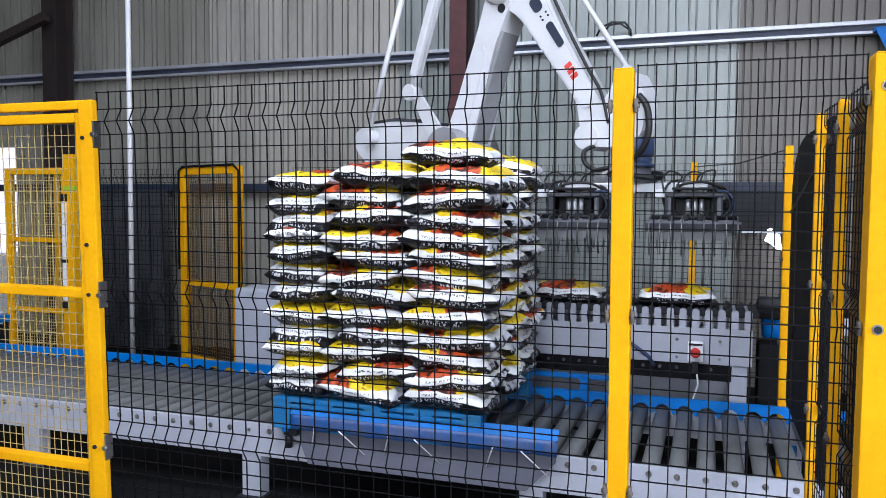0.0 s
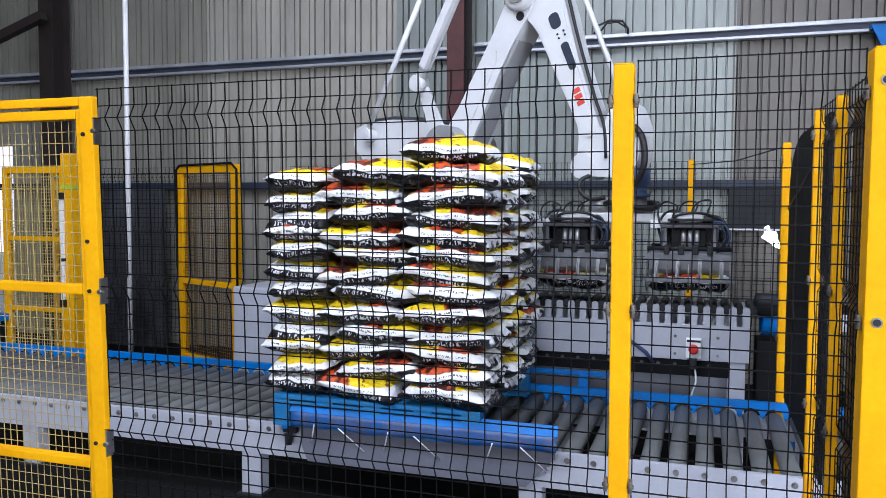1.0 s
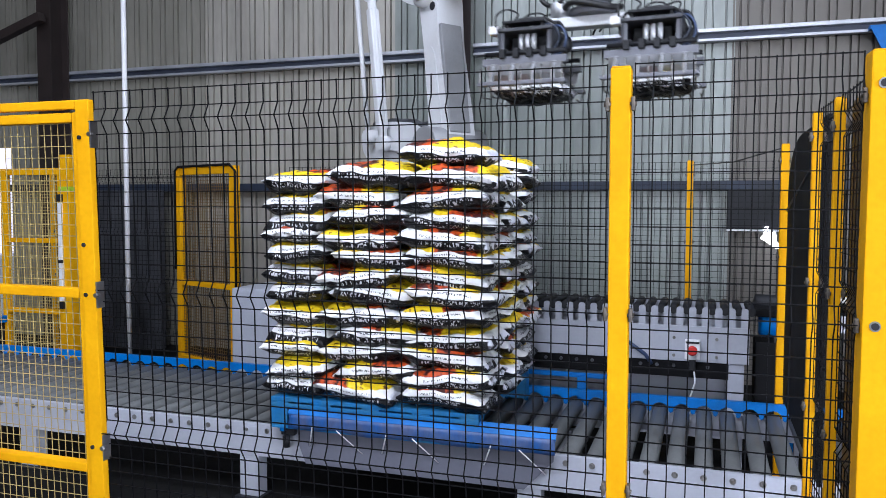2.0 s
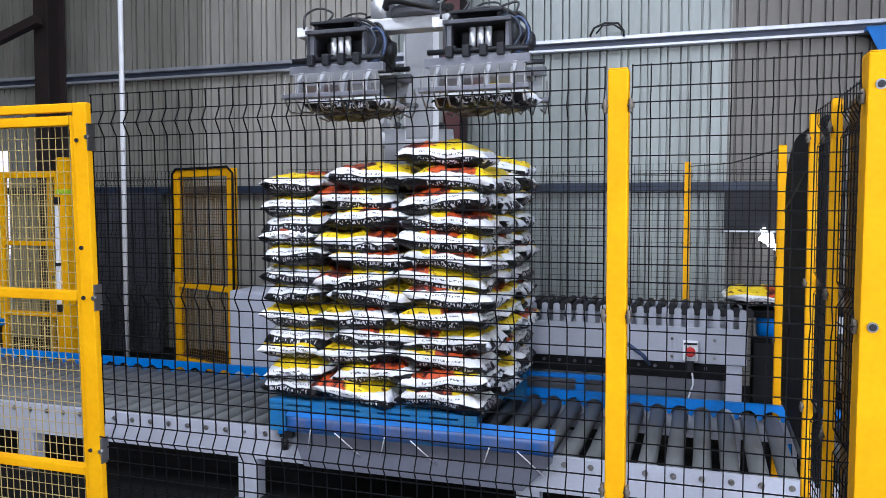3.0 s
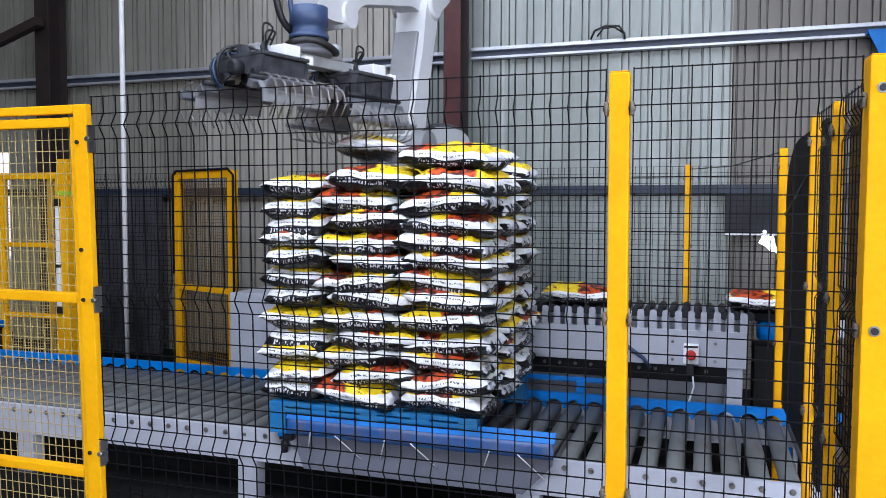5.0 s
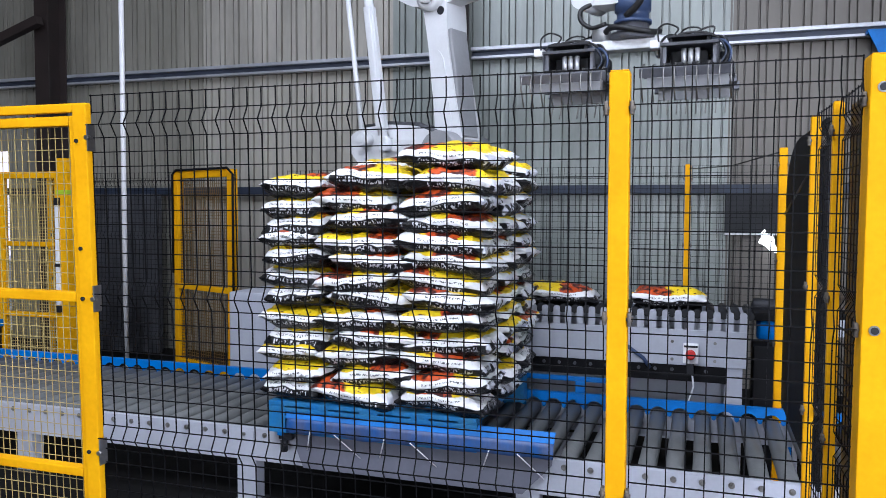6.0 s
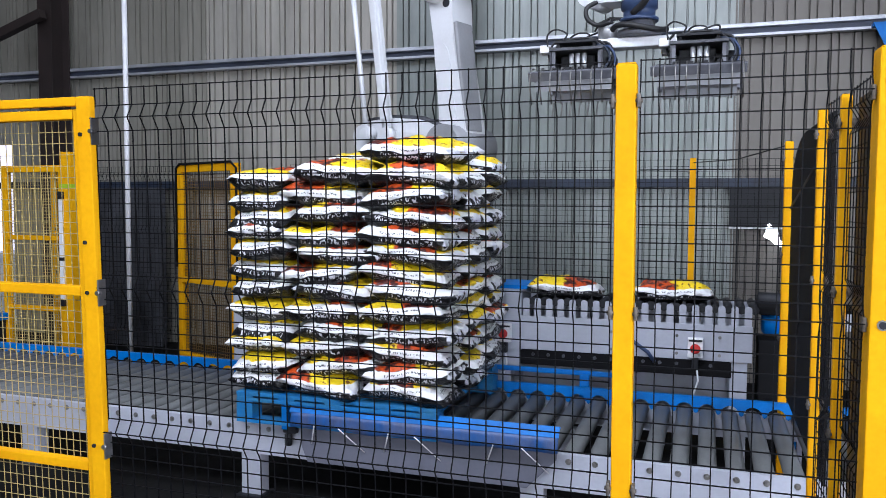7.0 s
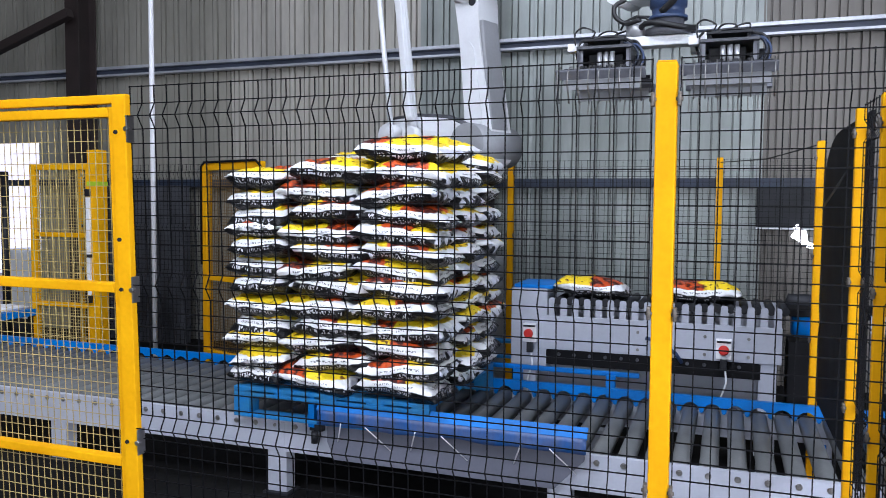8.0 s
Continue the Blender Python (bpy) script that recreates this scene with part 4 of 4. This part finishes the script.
w_out = rounded([(-0.08, -0.06), (0.10, -0.07), (0.22, -0.08), (0.33, -0.06), (0.39, 0.02), (0.40, 0.24), (0.33, 0.40), (0.21, 0.41), (0.14, 0.26), (-0.06, 0.08)], 0.04)
wrist = part("wrist", Shape().prism(w_out, -0.10, 0.10, "y"), ROBOT, robot)
part("joint", Shape().tube([(0, -0.125, 0), (0, 0.125, 0)], 0.085, 20), ROBOT, wrist)
part("groove", Shape().prism(rounded([(0.235, -0.06), (0.305, 0.22), (0.33, 0.22), (0.27, -0.06)], 0.012), -0.1035, -0.0995, "y"), DARK, wrist)
part("shaft", Shape().tube([(WR, 0, -0.205), (WR, 0, -0.185), (WR, 0, -0.18), (WR, 0, -0.13), (WR, 0, -0.125), (WR, 0, -0.02)], [0.12, 0.12, 0.10, 0.10, 0.115, 0.115], 24), MOTORBLUE, wrist, "dark blue wrist motor")
part("hose", Shape().tube(smooth([(0.37, -0.12, 0.24), (0.43, -0.13, 0.16), (0.445, -0.13, 0.02), (0.40, -0.12, -0.10), (0.30, -0.10, -0.17)]), 0.021, 10), CABLE, wrist, "black corrugated hose")
part("hose", Shape().tube(smooth([(0.06, -0.11, -0.06), (0.0, -0.14, -0.10), (0.01, -0.15, -0.17), (0.08, -0.14, -0.22), (0.18, -0.14, -0.21)]), 0.015, 8), CABLE, wrist, "black corrugated hose")
part("cable", Shape().tube(smooth([(0.36, -0.06, 0.16), (0.41, -0.06, 0.05), (0.38, -0.06, -0.08), (0.30, -0.05, -0.15)]), 0.014, 8), MOTORBLUE, wrist, "blue cable")

# ---- twin bag gripper ----
gripper = thing("bag_gripper", "twin steel bag gripper with curved tines under an aluminium beam", "gripper")
part("beam", Shape().box((-0.45, -0.055, -0.035), (0.45, 0.055, 0.03), 0.008), ALU, gripper, "bright aluminium beam")
part("hub", Shape().tube([(0, 0, 0.031), (0, 0, 0.07), (0, 0, 0.08), (0, 0, 0.13)], [0.14, 0.14, 0.10, 0.10], 24), STEEL, gripper)
part("hose_ring", Shape().tube([(0.17 * math.cos(a), 0.16 * math.sin(a), 0.075 + 0.02 * math.sin(2 * a)) for a in [math.tau * i / 18 for i in range(19)]], 0.018, 8), CABLE, gripper, "black hose loop")
part("air_tank", Shape().tube([(-0.20, 0.0, 0.0305), (-0.20, 0.0, 0.12), (-0.20, 0.0, 0.13)], [0.06, 0.06, 0.05], 20), ALU, gripper, "bright metal can")
HS = 0.37
JAWS = []
for hx in (-HS, HS):
    head = part("head", Shape().box((-0.17, -0.21, -0.062), (0.17, 0.21, -0.042), 0.004), GRIP_STEEL, gripper, "steel gripper head")
    head.location = (hx, 0, 0)
    part("top_tray", Shape().box((-0.13, -0.23, -0.02), (0.13, 0.0, -0.005), 0.003).box((-0.12, -0.2, -0.041), (-0.10, 0.0, -0.02)).box((0.10, -0.2, -0.041), (0.12, 0.0, -0.02)), DARK, head)
    for y in (-0.17, 0.17):
        part("side_frame", Shape().box((-0.16, y - 0.008, -0.21), (0.16, y + 0.008, -0.063), 0.003), GRIP_STEEL, head) if y > 0 else part("cross_bar", Shape().box((-0.16, y - 0.02, -0.225), (0.16, y + 0.01, -0.195), 0.003).box((-0.16, y - 0.01, -0.2), (-0.135, y + 0.01, -0.063)).box((0.135, y - 0.01, -0.2), (0.16, y + 0.01, -0.063)), STEEL, head)
    for k in range(3):
        part("air_cylinder", Shape().tube([(-0.035 + 0.04 * k, -0.15, -0.18), (-0.035 + 0.04 * k, -0.15, -0.075)], 0.016, 12), ALU, head, "bright air cylinder")
    for k in range(4):
        part("hinge_block", Shape().box((-0.15 + 0.085 * k, -0.235, -0.225), (-0.115 + 0.085 * k, -0.195, -0.17), 0.005), DARK, head)
    part("valve_block", Shape().box((-0.12, -0.06, -0.19), (0.10, 0.1, -0.07), 0.01), DARK, head)
    part("motor", Shape().tube([(0.172, 0.02, -0.12), (0.225, 0.02, -0.12), (0.235, 0.02, -0.12)], [0.045, 0.045, 0.03], 14), DARK, head)
    part("cable", Shape().tube(smooth([(0.12, -0.05, -0.03), (0.19, -0.10, -0.03), (0.235, -0.12, -0.10), (0.215, -0.12, -0.18), (0.16, -0.14, -0.21)]), 0.008, 6), MOTORBLUE, head, "blue cable")
    part("cable", Shape().tube(smooth([(0.10, -0.16, -0.02), (0.18, -0.18, -0.05), (0.21, -0.18, -0.12), (0.17, -0.18, -0.19)]), 0.007, 6), NAVY, head, "dark blue cable")
    part("cable", Shape().tube(smooth([(-0.10, -0.1, -0.005), (-0.06, -0.12, 0.02), (0.04, -0.1, 0.03), (0.12, -0.08, 0.015), (0.20, -0.04, -0.04), (0.215, 0.0, -0.08)]), 0.009, 6), CABLE, head)
    part("cable", Shape().tube(smooth([(0.05, 0.1, -0.04), (0.10, 0.0, 0.01), (0.19, -0.08, -0.01), (0.225, -0.1, -0.1), (0.19, -0.12, -0.19)]), 0.009, 6), CABLE, head)
    part("rib_plate", Shape().prism(rounded([(-0.21, -0.063), (0.21, -0.063), (0.18, -0.21), (0.06, -0.15), (-0.06, -0.15), (-0.18, -0.21)], 0.02), -0.168, -0.156, "x"), GRIP_STEEL, head)
    part("rib_plate", Shape().prism(rounded([(-0.21, -0.063), (0.21, -0.063), (0.18, -0.21), (0.06, -0.15), (-0.06, -0.15), (-0.18, -0.21)], 0.02), 0.156, 0.168, "x"), GRIP_STEEL, head)
    for y in (-0.19, 0.19):
        part("shaft", Shape().tube([(-0.25, y, -0.19), (0.25, y, -0.19)], 0.014, 10), DARK, head)
    for k in range(4):
        part("link", Shape().box((-0.12 + 0.075 * k, -0.20, -0.19), (-0.105 + 0.075 * k, -0.10, -0.165), 0.003), DARK, head)
    for y in (-0.13, 0.13):
        part("valve_box", Shape().box((-0.235, y - 0.045, -0.065), (-0.175, y + 0.045, -0.015), 0.005), WHITE, head, "white valve box")
        for sx in (-0.1705, 0.1705):
            part("pivot_bolt", Shape().tube([(sx - 0.006, y, -0.15), (sx + 0.006, y, -0.15)], 0.020, 10), DARK, head)
    for k, (cx, cy) in enumerate(((-0.10, -0.10), (0.02, 0.06), (0.10, 0.13))):
        part("air_fitting", Shape().tube([(cx, cy, -0.041), (cx, cy, 0.0), (cx, cy, 0.004), (cx, cy, 0.02)], [0.016, 0.016, 0.010, 0.010], 10), DARK, head)
        part("air_line", Shape().tube(smooth([(cx, cy, 0.02), (cx + 0.02, cy + 0.03, 0.07 + 0.02 * k), (cx - 0.05, cy + 0.02, 0.10), (cx - 0.09, cy - 0.06, 0.05), (cx - 0.08, cy - 0.10, -0.03)]), 0.006, 6), CABLE, head, "thin air line")
    part("stiffener", Shape().box((-0.165, -0.012, -0.041), (0.165, 0.012, 0.012), 0.003), GRIP_STEEL, head)
    part("junction", Shape().box((-0.14, 0.03, -0.04), (-0.02, 0.17, 0.03), 0.008), WHITE, head, "pale junction box")
    part("cable", Shape().tube(smooth([(-0.08, 0.1, 0.03), (-0.10, 0.02, 0.045), (-0.16, -0.06, 0.02), (-0.19, -0.1, -0.06), (-0.16, -0.15, -0.16)]), 0.008, 6), CABLE, head)
    for sy in (-1, 1):
        j = Shape().box((-0.26, -0.02, -0.045), (0.26, 0.02, 0.0), 0.003)
        jaw = part("jaw", j, STEEL, gripper, "steel jaw with tines")
        for ax in (-0.19, -0.065, 0.065, 0.19):
            pts = [(0.0, -0.03), (sy * 0.015, -0.05), (sy * 0.05, -0.085), (sy * 0.055, -0.115), (sy * 0.065, -0.145)]
            a = Shape()
            for (y0, z0), (y1, z1) in zip(pts, pts[1:]):
                a.prism([(y0 - 0.018, z0), (y0 + 0.018, z0), (y1 + 0.018, z1 - 0.004), (y1 - 0.018, z1 - 0.004)], ax - 0.011, ax + 0.011, "x")
            part("arm", a, ROBOTDARK, jaw)
        part("tray", Shape().box((-0.27, sy * 0.06 - 0.03, -0.172), (0.27, sy * 0.06 + 0.03, -0.148), 0.004), STEEL, jaw)
        plate = [(sy * 0.03, -0.04), (sy * 0.02, -0.05), (-sy * 0.005, -0.095), (-sy * 0.05, -0.125), (-sy * 0.05, -0.131), (sy * 0.003, -0.10)]
        part("deflector", Shape().prism(plate, -0.235, 0.235, "x"), ROBOTDARK, jaw, "grey sheet deflector")
        for k in range(9):
            tx = -0.25 + 0.0625 * k
            part("tine", Shape().tube([(tx, sy * 0.075, -0.06), (tx, sy * 0.095, -0.12), (tx, sy * 0.08, -0.19), (tx, sy * 0.03, -0.235), (tx, -sy * 0.10, -0.225)], 0.0048, 6), BOLT, jaw, "bright bent steel tine")
        JAWS.append((jaw, hx, sy))

# ---- the loose bags ----
LOOSE = "white, black and yellow printed garden bag being moved"
bag_a, bag_b = bag(1, LOOSE), bag(4, LOOSE)
bag_c, bag_d = bag(2, LOOSE), bag(7, LOOSE)
belt = thing("infeed_belt", "dark belt conveyor that brings bags to the machine", "belt conveyor")
part("belt", Shape().box((0.52, 2.95, 0.97), (3.4, 3.30, 1.018), 0.01), BLACKRUBBER, belt)
part("side_beam", Shape().box((0.95, 2.92, 0.90), (3.4, 2.948, 1.0), 0.004), WHITE_BEAM, belt)
for x in (1.2, 3.1):
    part("leg", Shape().box((x - 0.04, 3.0, 0), (x + 0.04, 3.25, 0.97), 0.004), WHITE_BEAM, belt)


# ---- movement ----
# time, beam centre x, y, z, turn of the twin gripper
TOOL = [
    (0.0, -0.24, 3.10, 1.77, 0), (0.3, -0.25, 3.10, 1.60, 0), (0.6, -0.25, 3.10, 1.56, 0), (1.0, -0.25, 3.10, 1.56, 0), (1.2, -0.25, 3.10, 1.76, 0),
    (1.5, -0.25, 3.10, 2.28, 0), (1.7, -0.28, 3.05, 2.54, 0), (2.0, -0.45, 2.70, 2.75, -4), (2.4, -0.85, 2.05, 2.76, -4), (2.8, -1.06, 1.72, 2.66, -2),
    (3.0, -1.19, 1.70, 2.58, 0), (3.9, -1.22, 1.70, 2.58, 0), (4.05, -1.40, 1.80, 2.60, -35), (4.2, -1.70, 1.95, 2.66, -80), (4.4, -1.99, 2.05, 2.68, -106), (4.7, -2.06, 2.10, 2.66, -112),
    (4.95, -2.05, 2.12, 2.50, -110), (5.15, -1.95, 2.15, 2.70, -95), (5.45, -1.1, 2.55, 2.85, -50), (5.8, -0.28, 3.05, 2.78, -14), (6.0, -0.24, 3.10, 2.70, -4), (6.3, -0.23, 3.10, 2.67, 0), (8.0, -0.23, 3.10, 2.67, 0),
]
# time, share of opening of the right-hand and of the left-hand head
GRIP = [(0.0, 1, 1), (0.35, 1, 1), (0.6, 0, 0), (3.2, 0, 0), (3.4, 1, 0), (4.95, 1, 0), (5.1, 1, 1), (8.0, 1, 1)]
STACK_X = [(0.0, -1.985), (6.05, -1.985), (6.5, -2.12), (7.0, -2.21), (7.5, -2.315), (8.0, -2.40)]


def eased(rows, t):
    for a, b in zip(rows, rows[1:]):
        if t <= b[0]:
            i = rows.index(a)
            p0, p3 = rows[max(i - 1, 0)], rows[min(i + 2, len(rows) - 1)]
            k = (t - a[0]) / (b[0] - a[0])
            out = []
            for n in range(1, len(a)):
                d = b[0] - a[0]
                ma = (b[n] - p0[n]) / (b[0] - p0[0]) * d if i else 0
                mb = (p3[n] - a[n]) / (p3[0] - a[0]) * d if p3 is not b else 0
                if (b[n] - a[n]) * (a[n] - p0[n]) <= 0:
                    ma = 0
                if (p3[n] - b[n]) * (b[n] - a[n]) <= 0:
                    mb = 0
                out.append((2 * k ** 3 - 3 * k * k + 1) * a[n] + (k ** 3 - 2 * k * k + k) * ma + (3 * k * k - 2 * k ** 3) * b[n] + (k ** 3 - k * k) * mb)
            return out
    return list(rows[-1][1:])


def straight(rows, t):
    return [float(np.interp(t, [r[0] for r in rows], [r[n] for r in rows])) for n in range(1, len(rows[0]))]


TICKS = [i / 10 for i in range(81)]


def tool_pose(t):
    x, y, z, turn = eased(TOOL, t)
    return pose(x, y, z, 0, 0, turn)


def robot_rows():
    rows = {k: [] for k in ("turret", "crank", "lower", "upper", "heavy", "thin", "link", "wrist")}
    for t in TICKS:
        x, y, z, _ = eased(TOOL, t)
        dx, dy = x - BX, y - BY
        q, reach = math.degrees(math.atan2(dy, dx)), math.hypot(dx, dy)
        r, h = reach - WR - SR, z + WZ - SZ
        d = math.hypot(r, h)
        a1 = math.atan2(h, r) + math.acos(min(1, (L1 * L1 + d * d - L2 * L2) / (2 * L1 * d)))
        ex, ez = L1 * math.cos(a1), L1 * math.sin(a1)
        a2 = math.atan2(h - ez, r - ex)
        yaw = pose(0, 0, 0, 0, 0, q)
        up1, up2 = pose(0, 0, 0, 0, -math.degrees(a1), 0), pose(0, 0, 0, 0, -math.degrees(a2), 0)
        rows["turret"].append((t, yaw))
        rows["lower"].append((t, yaw @ pose(SR, 0, SZ) @ up1))
        rows["heavy"].append((t, yaw @ pose(SR - CRANK * math.cos(a2), 0, SZ - CRANK * math.sin(a2)) @ up1))
        rows["thin"].append((t, yaw @ pose(SR - 0.74, 0, SZ + 0.13) @ up1))
        rows["crank"].append((t, yaw @ pose(SR, 0, SZ) @ up2))
        rows["upper"].append((t, yaw @ pose(SR + ex, 0, SZ + ez) @ up2))
        rows["link"].append((t, yaw @ pose(SR + ex + 0.30, 0, SZ + ez + 0.40) @ up2))
        rows["wrist"].append((t, yaw @ pose(SR + r, 0, SZ + h)))
    return rows


def carried_bag(slot, pick, drop, start, end):
    """Rows of a bag that waits, rides in the gripper and falls to its place."""
    rows = []
    hang = pose(slot * HS, 0, -0.40, 0, 0, 0)
    for t in TICKS:
        if t < pick:
            rows.append((t, start(t)))
        elif t <= drop:
            rows.append((t, tool_pose(t) @ hang))
        elif t <= drop + 0.2:
            a, b = (tool_pose(drop) @ hang), end(t)
            rows.append((t, a.lerp(b, ((t - drop) / 0.2) ** 1.5)))
        else:
            rows.append((t, end(t)))
    return rows


def stack_at(t):
    return pose(straight(STACK_X, t)[0], 1.53, PALLET_Z)


def motions():
    rows = robot_rows()
    for ob, key in ((turret, "turret"), (crank, "crank"), (lower_arm, "lower"), (upper_arm, "upper"), (thick_rod, "heavy"), (thin_rod, "thin"), (upper_rod, "link"), (wrist, "wrist")):
        walk(ob, rows[key])
    walk(gripper, [(t, tool_pose(t)) for t in TICKS])
    for jaw, hx, sy in JAWS:
        walk(jaw, [(t, pose(hx, sy * 0.19, -0.22, sy * 62 * eased(GRIP, t)[0 if hx > 0 else 1], 0, 0)) for t in TICKS])
    still = (0.0, 5.9, 6.05, 6.3, 6.5, 6.8, 7.0, 7.25, 7.5, 7.75, 8.0)
    walk(pallet, [(t, stack_at(t)) for t in still])
    for ob, m in STACK:
        walk(ob, [(t, stack_at(t) @ m) for t in still])
    top = BASE_Z + LAYER * 12
    walk(bag_a, carried_bag(1, 0.6, 3.35, lambda t: pose(0.03, 3.10, 1.08, 0, 0, 1), lambda t: stack_at(t) @ pose(0.95, 0.55, top + 0.06, 3, 2, -4)))
    walk(bag_b, carried_bag(-1, 0.6, 4.9, lambda t: pose(-0.66, 3.10, 1.08, 0, 0, -1), lambda t: stack_at(t) @ pose(0.40, 0.93, top + 0.015, 0, 3, 62)))
    walk(bag_c, [(t, pose(straight([(0, 2.6), (1.2, 1.6), (3.5, 0.30), (4.5, -0.26), (5.2, -0.67), (8, -0.67)], t)[0], 3.10, 1.08, 0, 0, 2)) for t in TICKS])
    walk(bag_d, [(t, pose(straight([(0, 3.2), (3.5, 1.9), (5.0, 0.6), (5.7, 0.02), (8, 0.02)], t)[0], 3.10, 1.08, 0, 0, 181)) for t in TICKS])


motions()
